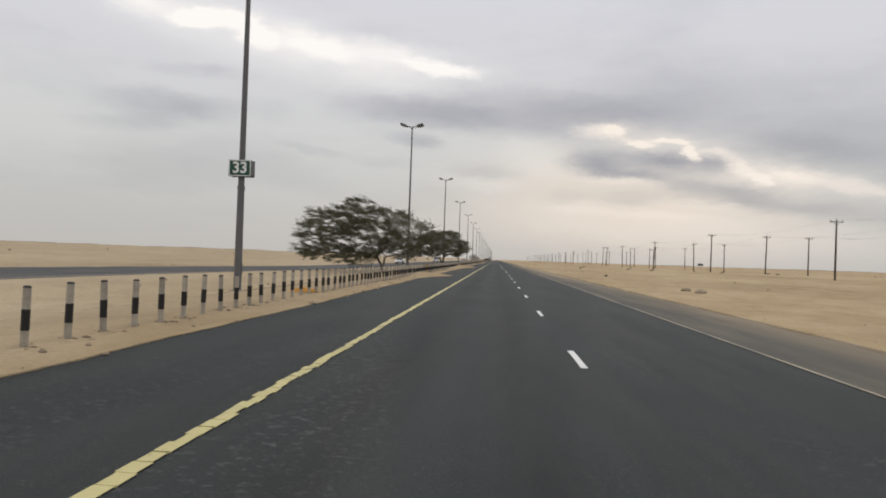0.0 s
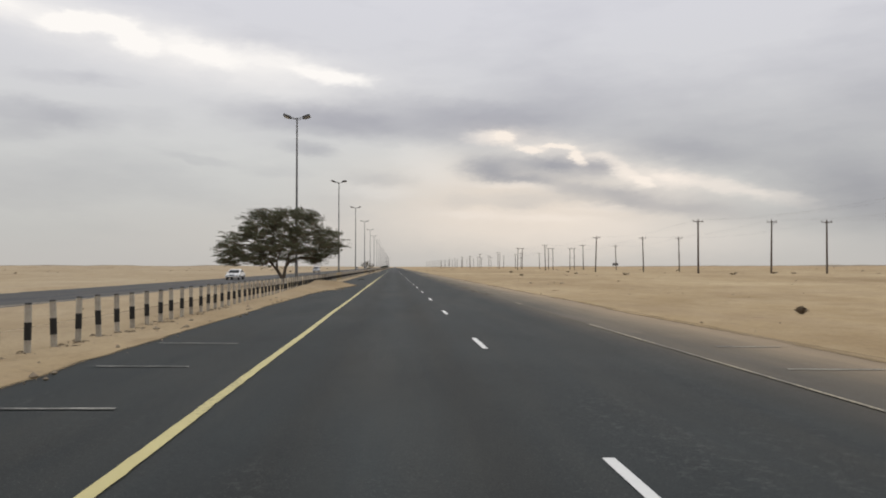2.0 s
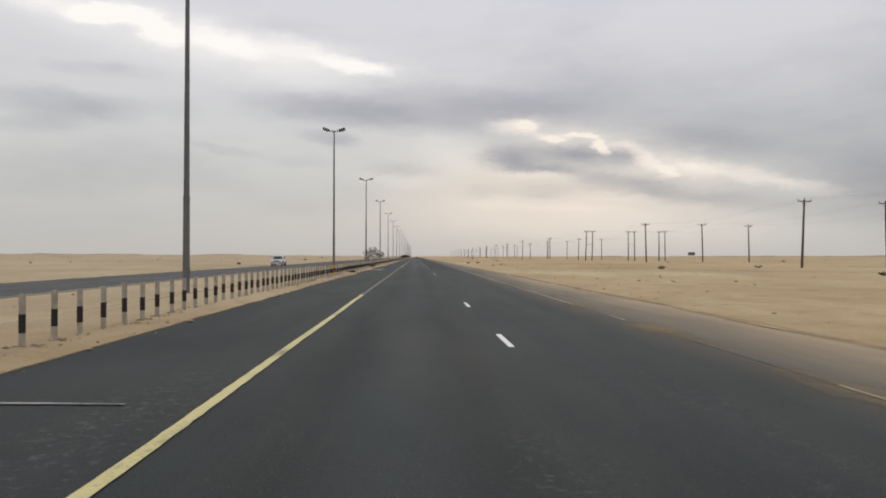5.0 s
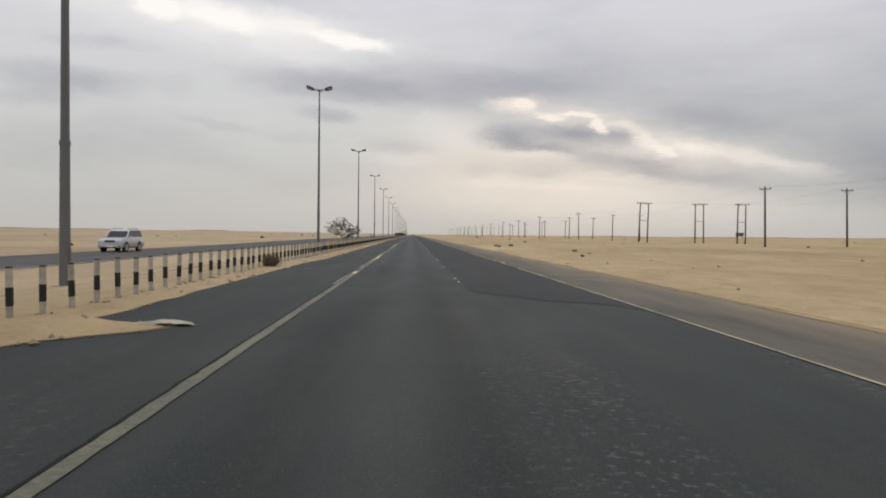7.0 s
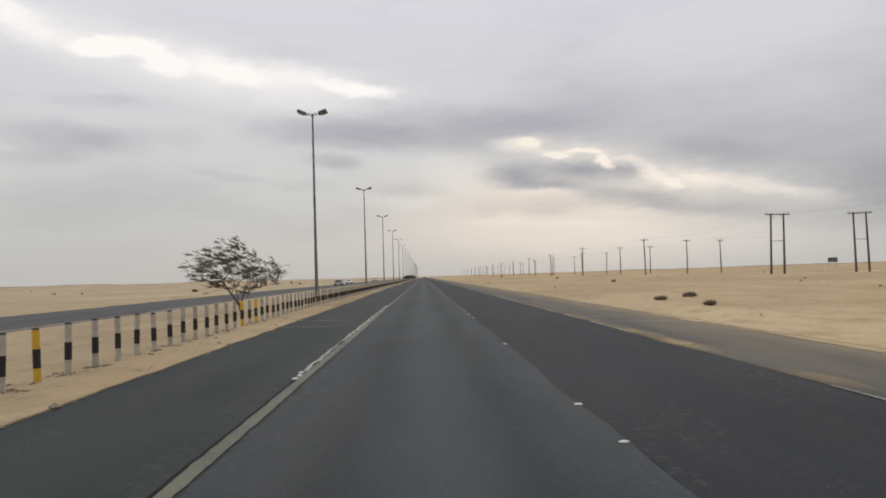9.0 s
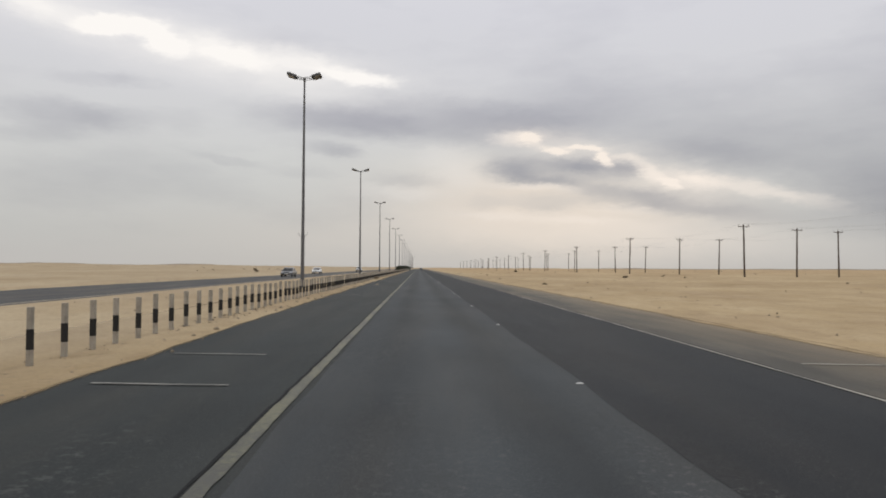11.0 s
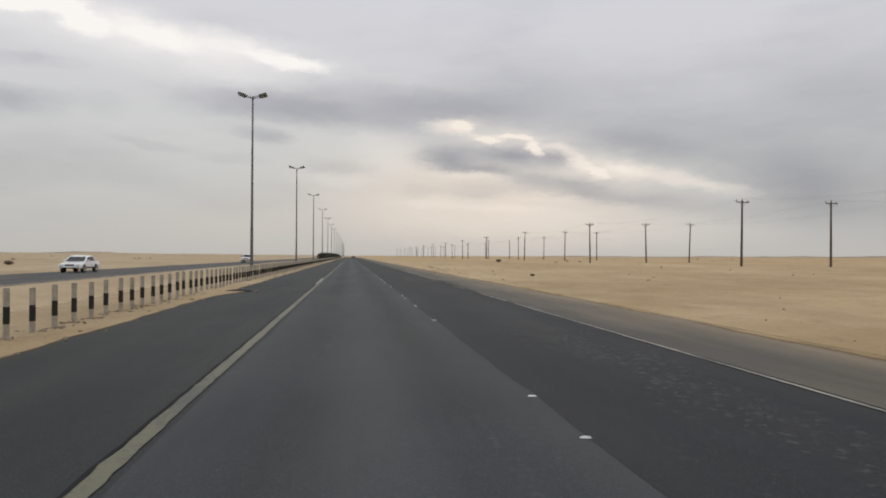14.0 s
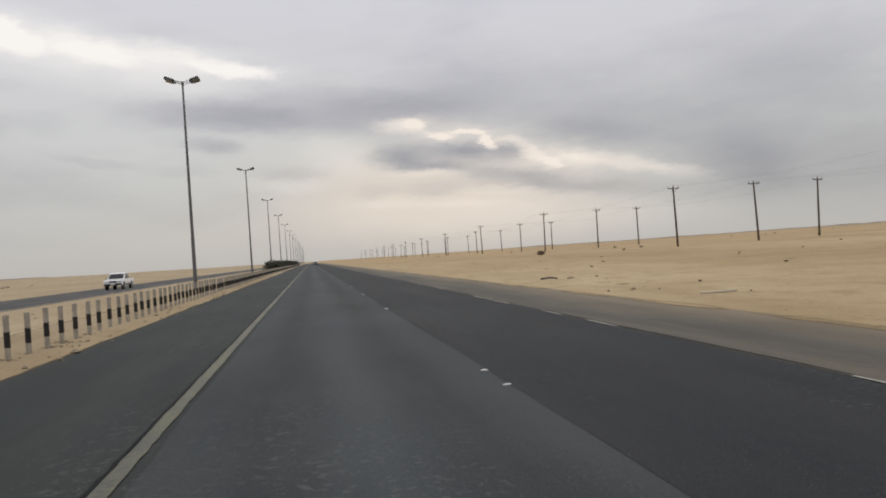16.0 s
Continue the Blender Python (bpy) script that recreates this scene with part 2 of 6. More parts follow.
def sand_material(name, tone=1.0, soft=False):
    m = bpy.data.materials.new(name)
    m.use_nodes = True
    t = m.node_tree
    b = t.nodes["Principled BSDF"]
    pos = t.nodes.new("ShaderNodeNewGeometry").outputs["Position"]
    mp = t.nodes.new("ShaderNodeMapping")
    mp.inputs["Scale"].default_value = (1.0, 0.55, 1.0)
    t.links.new(pos, mp.inputs[0])
    flat = mp.outputs[0]
    broad = noise_tex(t, flat, 0.045, 5.0, 0.6).outputs["Fac"]
    patch = noise_tex(t, flat, 0.35, 6.0, 0.65).outputs["Fac"]
    grain = noise_tex(t, pos, 9.0, 5.0, 0.7).outputs["Fac"]
    c = ramp(t, broad, [(0.35, (0.305, 0.217, 0.115)), (0.50, (0.41, 0.302, 0.168)), (0.66, (0.52, 0.405, 0.245))])
    c = mixc(t, ramp(t, patch, [(0.40, (0, 0, 0)), (0.68, (0.55, 0.55, 0.55))]), c, (0.52, 0.41, 0.262))
    stain = ramp(t, noise_tex(t, flat, 0.9, 7.0, 0.7).outputs["Fac"], [(0.50, (0, 0, 0)), (0.70, (0.8, 0.8, 0.8))])
    c = mixc(t, stain, c, (0.30, 0.213, 0.117))
    mp2 = t.nodes.new("ShaderNodeMapping")
    mp2.inputs["Scale"].default_value = (0.35, 0.10, 1.0)
    mp2.inputs["Rotation"].default_value = (0, 0, 0.25)
    t.links.new(pos, mp2.inputs[0])
    flow = ramp(t, noise_tex(t, mp2.outputs[0], 0.6, 6.0, 0.65).outputs["Fac"], [(0.50, (0, 0, 0)), (0.68, (0.6, 0.6, 0.6))])
    c = mixc(t, flow, c, (0.33, 0.24, 0.145))
    crumb = ramp(t, noise_tex(t, pos, 3.2, 5.0, 0.75).outputs["Fac"], [(0.57, (0, 0, 0)), (0.69, (0.7, 0.7, 0.7))])
    c = mixc(t, crumb, c, (0.27, 0.20, 0.125))
    # uneven sky light put into the colour: greyer over the median and beyond it, warmer on the open side further on
    place = t.nodes.new("ShaderNodeSeparateXYZ")
    t.links.new(pos, place.inputs[0])
    grey_light = val(t, "MULTIPLY", val(t, "MULTIPLY_ADD", place.outputs[0], -0.2, -0.8, clamp=True), val(t, "MULTIPLY_ADD", broad, 0.5, 0.05))
    c = mixc(t, grey_light, c, (0.39, 0.335, 0.255))
    warm_light = val(t, "MULTIPLY", val(t, "MULTIPLY_ADD", place.outputs[0], 0.1, -0.7, clamp=True), val(t, "MULTIPLY_ADD", place.outputs[1], 0.003, -1.2, clamp=True))
    c = mixc(t, val(t, "MULTIPLY", warm_light, 0.4), c, (0.46, 0.315, 0.165))
    hsv = t.nodes.new("ShaderNodeHueSaturation")
    t.links.new(c, hsv.inputs["Color"])
    t.links.new(val(t, "MULTIPLY_ADD", grain, 0.6 * tone, 0.59 * tone), hsv.inputs["Value"])
    t.links.new(hsv.outputs[0], b.inputs["Base Color"])
    b.inputs["Roughness"].default_value, b.inputs["Specular IOR Level"].default_value = 0.95, 0.1
    n = t.nodes.new("ShaderNodeBump")
    n.inputs["Strength"].default_value, n.inputs["Distance"].default_value = 0.6, 0.08
    t.links.new(val(t, "ADD", patch, val(t, "MULTIPLY", grain, 0.4)), n.inputs["Height"])
    t.links.new(n.outputs[0], b.inputs["Normal"])
    if soft:
        # blown sand thins out grain by grain towards its edge
        cover = t.nodes.new("ShaderNodeAttribute")
        cover.attribute_name = "cover"
        lumps = val(t, "ADD", val(t, "MULTIPLY", noise_tex(t, flat, 1.3, 6.0, 0.7).outputs["Fac"], 0.7), val(t, "MULTIPLY", grain, 0.3))
        a = val(t, "SUBTRACT", val(t, "MULTIPLY", cover.outputs["Fac"], 1.9), lumps)
        t.links.new(val(t, "MULTIPLY", a, 1.6, clamp=True), b.inputs["Alpha"])
    return m


def asphalt_material(name, colour, dust, tracks=(), sand=None, start=None):
    """Worn asphalt: stones, patchy ageing along the road, wheel tracks (x, half width, gain), and blown dust."""
    m = bpy.data.materials.new(name)
    m.use_nodes = True
    t = m.node_tree
    b = t.nodes["Principled BSDF"]
    pos = t.nodes.new("ShaderNodeNewGeometry").outputs["Position"]
    mp = t.nodes.new("ShaderNodeMapping")
    mp.inputs["Scale"].default_value = (1.0, 0.12, 1.0)
    t.links.new(pos, mp.inputs[0])
    streak = noise_tex(t, mp.outputs[0], 1.1, 6.0, 0.6).outputs["Fac"]
    patch = noise_tex(t, pos, 0.22, 5.0, 0.6).outputs["Fac"]
    grain = noise_tex(t, pos, 38.0, 4.0, 0.75).outputs["Fac"]
    speck = ramp(t, noise_tex(t, pos, 55.0, 2.0, 0.5).outputs["Fac"], [(0.64, (0, 0, 0)), (0.70, (1, 1, 1))])
    v = val(t, "ADD", val(t, "MULTIPLY_ADD", streak, 0.55, 0.62), val(t, "MULTIPLY", val(t, "SUBTRACT", patch, 0.5), 0.5))
    v = val(t, "ADD", v, val(t, "MULTIPLY", val(t, "SUBTRACT", grain, 0.5), 0.7))
    if tracks or sand:
        sx = t.nodes.new("ShaderNodeSeparateXYZ")
        t.links.new(pos, sx.inputs[0])
        across = val(t, "SUBTRACT", sx.outputs[0], val(t, "MULTIPLY", val(t, "SUBTRACT", sx.outputs[1], 200.0), -0.00048))
        for x0, half, gain in tracks:
            d = val(t, "DIVIDE", val(t, "SUBTRACT", across, x0), half)
            v = val(t, "ADD", v, val(t, "MULTIPLY", val(t, "EXPONENT", val(t, "MULTIPLY", val(t, "MULTIPLY", d, d), -1.0)), gain))
    hsv = t.nodes.new("ShaderNodeHueSaturation")
    hsv.inputs["Color"].default_value = (*colour, 1)
    if start:
        # the ageing sets in gradually along the road
        first, y0, y1 = start
        age = val(t, "ADD", val(t, "DIVIDE", val(t, "SUBTRACT", sx.outputs[1], y0), y1 - y0), val(t, "MULTIPLY", val(t, "SUBTRACT", patch, 0.5), 1.2), clamp=True)
        t.links.new(mixc(t, age, first, colour), hsv.inputs["Color"])
    t.links.new(v, hsv.inputs["Value"])
    c = mixc(t, val(t, "MULTIPLY", speck, 0.24), hsv.outputs[0], (0.22, 0.21, 0.195))
    # ravelled spots where chippings have come loose
    chips = ramp(t, noise_tex(t, pos, 11.0, 4.0, 0.6).outputs["Fac"], [(0.56, (0, 0, 0)), (0.64, (1, 1, 1))])
    spots = ramp(t, noise_tex(t, mp.outputs[0], 0.5, 4.0, 0.6).outputs["Fac"], [(0.50, (0, 0, 0)), (0.66, (0.55, 0.55, 0.55))])
    c = mixc(t, val(t, "MULTIPLY", chips, spots), c, (0.105, 0.107, 0.103))
    if dust:
        d = ramp(t, noise_tex(t, mp.outputs[0], 0.75, 7.0, 0.65).outputs["Fac"], [(0.42, (0, 0, 0)), (0.75, (1, 1, 1))])
        c = mixc(t, val(t, "MULTIPLY", d, dust, clamp=True), c, (0.30, 0.235, 0.155))
    for x0, x1, y0, y1, most in sand or ():
        # a film of blown sand that thickens across the road between x0 and x1
        a = val(t, "DIVIDE", val(t, "SUBTRACT", across, x0), x1 - x0, clamp=True)
        b_ = val(t, "MULTIPLY", val(t, "DIVIDE", val(t, "SUBTRACT", sx.outputs[1], y0), 25.0, clamp=True), val(t, "DIVIDE", val(t, "SUBTRACT", y1, sx.outputs[1]), 25.0, clamp=True))
        lumps = val(t, "ADD", val(t, "MULTIPLY", noise_tex(t, mp.outputs[0], 0.9, 7.0, 0.65).outputs["Fac"], 0.9), val(t, "MULTIPLY", patch, 0.5))
        film = val(t, "MULTIPLY", val(t, "MULTIPLY", val(t, "POWER", a, 1.6), b_), val(t, "MULTIPLY", lumps, most), clamp=True)
        c = mixc(t, film, c, (0.40, 0.30, 0.19))
    t.links.new(c, b.inputs["Base Color"])
    b.inputs["Roughness"].default_value, b.inputs["Specular IOR Level"].default_value = 0.88, 0.15
    n = t.nodes.new("ShaderNodeBump")
    n.inputs["Strength"].default_value, n.inputs["Distance"].default_value = 0.5, 0.012
    t.links.new(grain, n.inputs["Height"])
    t.links.new(n.outputs[0], b.inputs["Normal"])
    return m


def worn_paint(name, colour, under, wear):
    """Road paint worn through to the asphalt in flecks."""
    m = material(name, colour, 0.7, 0, 0.12, 2.0, 40.0, 0.3)
    t = m.node_tree
    b = t.nodes["Principled BSDF"]
    pos = t.nodes.new("ShaderNodeNewGeometry").outputs["Position"]
    mp = t.nodes.new("ShaderNodeMapping")
    mp.inputs["Scale"].default_value = (1.0, 0.3, 1.0)
    t.links.new(pos, mp.inputs[0])
    w = val(t, "ADD", val(t, "MULTIPLY", noise_tex(t, mp.outputs[0], 1.3, 4.0).outputs["Fac"], 0.6), val(t, "MULTIPLY", noise_tex(t, pos, 16.0, 5.0, 0.7).outputs["Fac"], 0.5))
    old = b.inputs["Base Color"].links[0].from_socket
    gone = ramp(t, w, [(wear - 0.06, (1, 1, 1)), (wear + 0.08, (0, 0, 0))])
    t.links.new(mixc(t, val(t, "MULTIPLY", gone, 0.85), old, under), b.inputs["Base Color"])
    return m


SAND = sand_material("desert_sand")
SAND_SOFT = sand_material("thin_blown_sand", 0.9, True)
ASPHALT = asphalt_material("dark_asphalt", (0.0310, 0.0364, 0.0374), 0.05, ((-1.3, 0.45, 0.10), (0.4, 0.45, 0.10)), ((3.6, 6.4, 55.0, 235.0, 0.75), (-5.2, -6.2, -80.0, 4000.0, 0.5)))
ASPHALT_AGED = asphalt_material("aged_grey_asphalt", (0.0452, 0.0516, 0.0562), 0.05, ((-1.35, 0.38, -0.2), (0.35, 0.38, -0.2), (-0.5, 0.4, 0.12)), None, ((0.0310, 0.0364, 0.0374), 245.0, 275.0))
ASPHALT_NEW = asphalt_material("newer_black_asphalt", (0.0224, 0.0254, 0.029), 0.03)
ASPHALT_DUSTY = asphalt_material("dusty_shoulder_asphalt", (0.084, 0.079, 0.069), 0.30, (), ((5.6, 8.0, -80.0, 4000.0, 0.55), (4.2, 7.6, 55.0, 235.0, 0.75)))
ASPHALT_FAR = asphalt_material("opposite_carriageway_asphalt", (0.062, 0.064, 0.068), 0.25)
YELLOW = worn_paint("yellow_road_paint", (0.50, 0.44, 0.205), (0.05, 0.05, 0.048), 0.44)
PALE = worn_paint("faded_yellow_road_paint", (0.118, 0.115, 0.074), (0.055, 0.056, 0.054), 0.52)
WHITE = worn_paint("white_road_paint", (0.62, 0.62, 0.60), (0.07, 0.07, 0.07), 0.36)
DULL = worn_paint("worn_edge_paint", (0.33, 0.285, 0.195), (0.06, 0.06, 0.055), 0.50)
BAR = worn_paint("pale_bar_paint", (0.25, 0.243, 0.215), (0.055, 0.055, 0.052), 0.53)
BAR_PALE = worn_paint("chalky_bar_paint", (0.31, 0.29, 0.24), (0.085, 0.08, 0.07), 0.49)
ASPHALT_BROKEN = asphalt_material("broken_grey_asphalt", (0.056, 0.055, 0.053), 0.12)
EDGE_WORN = worn_paint("nearly_gone_edge_paint", (0.33, 0.31, 0.265), (0.05, 0.05, 0.047), 0.49)
RIB = worn_paint("chalky_rib_paint", (0.44, 0.43, 0.38), (0.05, 0.05, 0.048), 0.46)
TAR_AND_SHADE = material("black_sealant_and_shade", (0.019, 0.0195, 0.02), 0.95, 0, 0.2, 3.0, 40.0, 0.3, spec=0.08)
STUD = material("white_ceramic_stud", (0.42, 0.42, 0.40), 0.45, 0, 0.1, 20, 120, 0.05, spec=0.5)
POST_WHITE = material("weathered_white_paint", (0.36, 0.325, 0.27), 0.85, 0, 0.45, 6.0, 45.0, 0.4, random=0.28)
POST_YELLOW = material("yellow_post_paint", (0.52, 0.32, 0.035), 0.75, 0, 0.35, 5.0, 45.0, 0.3)
POST_BLACK = material("black_post_paint", (0.022, 0.021, 0.020), 0.7, 0, 0.25, 6.0, 45.0, 0.3)
STEEL = material("galvanised_grey_steel", (0.135, 0.135, 0.137), 0.7, 0.1, 0.15, 1.2, 30.0, 0.1)
STEEL_DARK = material("dark_lantern_housing", (0.10, 0.10, 0.10), 0.5, 0.1, 0.15, 4.0, 30.0, 0.1)
LENS = material("grey_lantern_glass", (0.12, 0.12, 0.12), 0.15, 0, 0.05, 4.0, 30.0, 0.0, spec=0.6)
WOOD = material("creosoted_pole_wood", (0.085, 0.062, 0.045), 0.9, 0, 0.3, 1.5, 30.0, 0.5, stretch=(1, 1, 0.08))
WIRE = material("bare_conductor", (0.26, 0.26, 0.26), 0.6, 0.4, 0.05, 4, 30, 0.0)
PORCELAIN = material("brown_insulator", (0.09, 0.06, 0.045), 0.3, 0, 0.1, 10, 60, 0.0)
BARK = material("grey_brown_bark", (0.095, 0.075, 0.058), 0.95, 0, 0.35, 4.0, 30.0, 0.8, stretch=(1, 1, 0.25))
TWIG = material("dry_twig", (0.16, 0.12, 0.085), 0.95, 0, 0.3, 6.0, 30.0, 0.3)
STONE = material("desert_stone", (0.30, 0.24, 0.17), 0.95, 0, 0.3, 4.0, 30.0, 0.6, random=0.4)
CLOD = material("crusted_brown_earth", (0.30, 0.215, 0.128), 0.95, 0, 0.3, 3.0, 30.0, 0.6, random=0.0)
DUNE = material("scrubby_dune_earth", (0.25, 0.20, 0.14), 0.95, 0, 0.3, 0.05, 0.6, 0.3)
RUBBER = material("tyre_rubber", (0.018, 0.018, 0.018), 0.8, 0, 0.2, 8.0, 60.0, 0.3)
SIGN_GREEN = material("dark_green_sign_face", (0.018, 0.075, 0.058), 0.45, 0, 0.12, 3.0, 40.0, 0.05)
SIGN_WHITE = material("white_sign_lettering", (0.75, 0.76, 0.74), 0.5, 0, 0.08, 3.0, 40.0, 0.0)
BLOCK = material("grey_concrete", (0.32, 0.29, 0.25), 0.9, 0, 0.2, 3.0, 40.0, 0.5)


def leaf_material(name, a, b_):
    m = bpy.data.materials.new(name)
    m.use_nodes = True
    t = m.node_tree
    b = t.nodes["Principled BSDF"]
    rnd = t.nodes.new("ShaderNodeNewGeometry").outputs["Random Per Island"]
    pos = t.nodes.new("ShaderNodeTexCoord").outputs["Object"]
    f = val(t, "ADD", val(t, "MULTIPLY", rnd, 0.6), val(t, "MULTIPLY", noise_tex(t, pos, 0.9, 3.0).outputs["Fac"], 0.5), clamp=True)
    t.links.new(mixc(t, f, a, b_), b.inputs["Base Color"])
    b.inputs["Roughness"].default_value, b.inputs["Specular IOR Level"].default_value = 0.75, 0.2
    return m


LEAF = leaf_material("acacia_leaf", (0.055, 0.069, 0.038), (0.150, 0.160, 0.098))
LEAF_DRY = leaf_material("dusty_leaf", (0.06, 0.063, 0.043), (0.13, 0.115, 0.075))
SCRUB = leaf_material("dry_scrub_stem", (0.11, 0.083, 0.057), (0.25, 0.195, 0.13))
HEDGE = leaf_material("dark_shrub_leaf", (0.026, 0.031, 0.021), (0.068, 0.074, 0.052))


def car_paint(name, colour, metal):
    m = material(name, colour, 0.32, metal, 0.05, 1.5, 60.0, 0.0, spec=0.5)
    m.node_tree.nodes["Principled BSDF"].inputs["Coat Weight"].default_value = 0.6
    m.node_tree.nodes["Principled BSDF"].inputs["Coat Roughness"].default_value = 0.12
    return m


PAINT_SILVER = car_paint("silver_car_paint", (0.40, 0.41, 0.42), 0.4)
PAINT_GREY = car_paint("dark_grey_car_paint", (0.07, 0.078, 0.088), 0.3)
PAINT_WHITE = car_paint("white_car_paint", (0.74, 0.74, 0.73), 0.0)
GLASS = material("dark_car_glass", (0.010, 0.011, 0.012), 0.12, 0, 0.02, 2, 30, 0.0, spec=0.3)
TRIM = material("black_plastic_trim", (0.025, 0.025, 0.025), 0.6, 0, 0.1, 8, 60, 0.1)
ALLOY = material("alloy_rim", (0.45, 0.45, 0.46), 0.35, 0.8, 0.08, 8, 60, 0.0)
LAMP = material("headlamp_glass", (0.55, 0.56, 0.57), 0.1, 0, 0.03, 8, 60, 0.0, spec=0.7)
TAIL = material("red_lamp_glass", (0.35, 0.02, 0.015), 0.2, 0, 0.05, 8, 60, 0.0)

# ---------------------------------------------------------------- helpers


def mesh_of(name, bm, mat, smooth=False):
    me = bpy.data.meshes.new(name)
    bm.to_mesh(me)
    bm.free()
    for m in mat if isinstance(mat, (list, tuple)) else (mat,):
        me.materials.append(m)
    if smooth:
        me.shade_smooth()
        me.set_sharp_from_angle(angle=radians(48))
    return me


def part(name, bm, mat, parent=None, label="", smooth=False):
    ob = new(name, mesh_of(name, bm, mat, smooth))
    ob.parent = parent
    if label:
        tagged(ob, label)
    return ob


def data_part(name, verts, faces, mat, parent=None, label="", smooth=False):
    me = bpy.data.meshes.new(name)
    me.from_pydata(verts, [], faces)
    me.materials.append(mat)
    if smooth:
        me.shade_smooth()
    ob = new(name, me)
    ob.parent = parent
    if label:
        tagged(ob, label)
    return ob


def box(bm, size, at=(0, 0, 0), turn=None, bevel=0.0):
    m = Matrix.Translation(at) @ (turn or Matrix()) @ Matrix.Diagonal((*size, 1))
    r = bmesh.ops.create_cube(bm, size=1.0, matrix=m)
    if bevel:
        edges = list({e for v in r["verts"] for e in v.link_edges})
        bmesh.ops.bevel(bm, geom=edges, offset=bevel, segments=2, affect="EDGES", profile=0.5)
    return bm


def tube(bm, points, radii, sides=10, cap=True):
    """A tapered round rod through the points."""
    rings = []
    for i, p in enumerate(points):
        a = Vector(points[max(i - 1, 0)])
        b = Vector(points[min(i + 1, len(points) - 1)])
        d = (b - a).normalized()
        u = d.cross(Vector((0, 0, 1)) if abs(d.z) < 0.9 else Vector((1, 0, 0))).normalized()
        w = d.cross(u)
        r = radii[i] if isinstance(radii, (list, tuple)) else radii
        rings.append([bm.verts.new(Vector(p) + r * (math.cos(k * 2 * math.pi / sides) * u + math.sin(k * 2 * math.pi / sides) * w)) for k in range(sides)])
    for a, b in zip(rings, rings[1:]):
        for k in range(sides):
            bm.faces.new((a[k], a[(k + 1) % sides], b[(k + 1) % sides], b[k]))
    if cap:
        bm.faces.new(rings[0][::-1])
        bm.faces.new(rings[-1])
    return bm


def rod(points, radii, sides=10):
    return tube(bmesh.new(), points, radii, sides)


def fbm(x, y, scale, seed=0.0):
    return noise.fractal(Vector((x * scale, y * scale, seed)), 1.0, 2.1, 4)


# ---------------------------------------------------------------- ground
SLANT = -0.00048
FALL = 0.015


def bend(y):
    """Sideways run of the road against the row of lamp posts."""
    return SLANT * (y - 200.0)


def road_z(x, y):
    return -FALL * (x - bend(y))


def smoothstep(a, b, x):
    k = min(max((x - a) / (b - a), 0.0), 1.0)
    return k * k * (3 - 2 * k)


OPP_NEAR, OPP_FAR = -17.0, -26.5


def opposite_z(y):
    """Height of the opposite carriageway, which dips and climbs a little along the way."""
    return 0.24 - 0.48 * smoothstep(15, 110, y) + 0.05 * smoothstep(150, 250, y) + 0.17 * smoothstep(310, 420, y)



def verge(y):
    """Where the median's sand begins beside the inner shoulder."""
    return -5.2 + 0.1 * smoothstep(50, 75, y) - 0.3 * smoothstep(85, 140, y) + 0.32 * smoothstep(262, 269, y) - 0.43 * smoothstep(330, 400, y) + 0.07 * fbm(y, 2.0, 0.12, 6.0)


# tongues of blown sand over the shoulder: place, reach, length before and after the tip, height
TONGUES = ((58.2, 1.75, 5.0, 3.4, 0.16), (108.0, 0.5, 11.0, 6.0, 0.12), (110.3, 0.5, 0.9, 0.6, 0.0), (120.6, 2.1, 9.0, 4.3, 0.34), (218.5, 0.28, 5.0, 4.0, 0.03), (239.1, 1.6, 1.5, 0.55, 0.05),
           (445.2, 0.4, 2.2, 1.2, 0.04), (487.5, 0.9, 2.2, 1.2, 0.05))


def tongue(y, tip, near, far):
    return math.exp(-((tip - y) / near) ** 2) if y < tip else math.exp(-((y - tip) / far) ** 4)


def sand_edge(y):
    return verge(y) + sum(reach * tongue(y, tip, near, far) for tip, reach, near, far, _ in TONGUES) + 0.07 * fbm(y, 5.0, 0.6, 8.0)


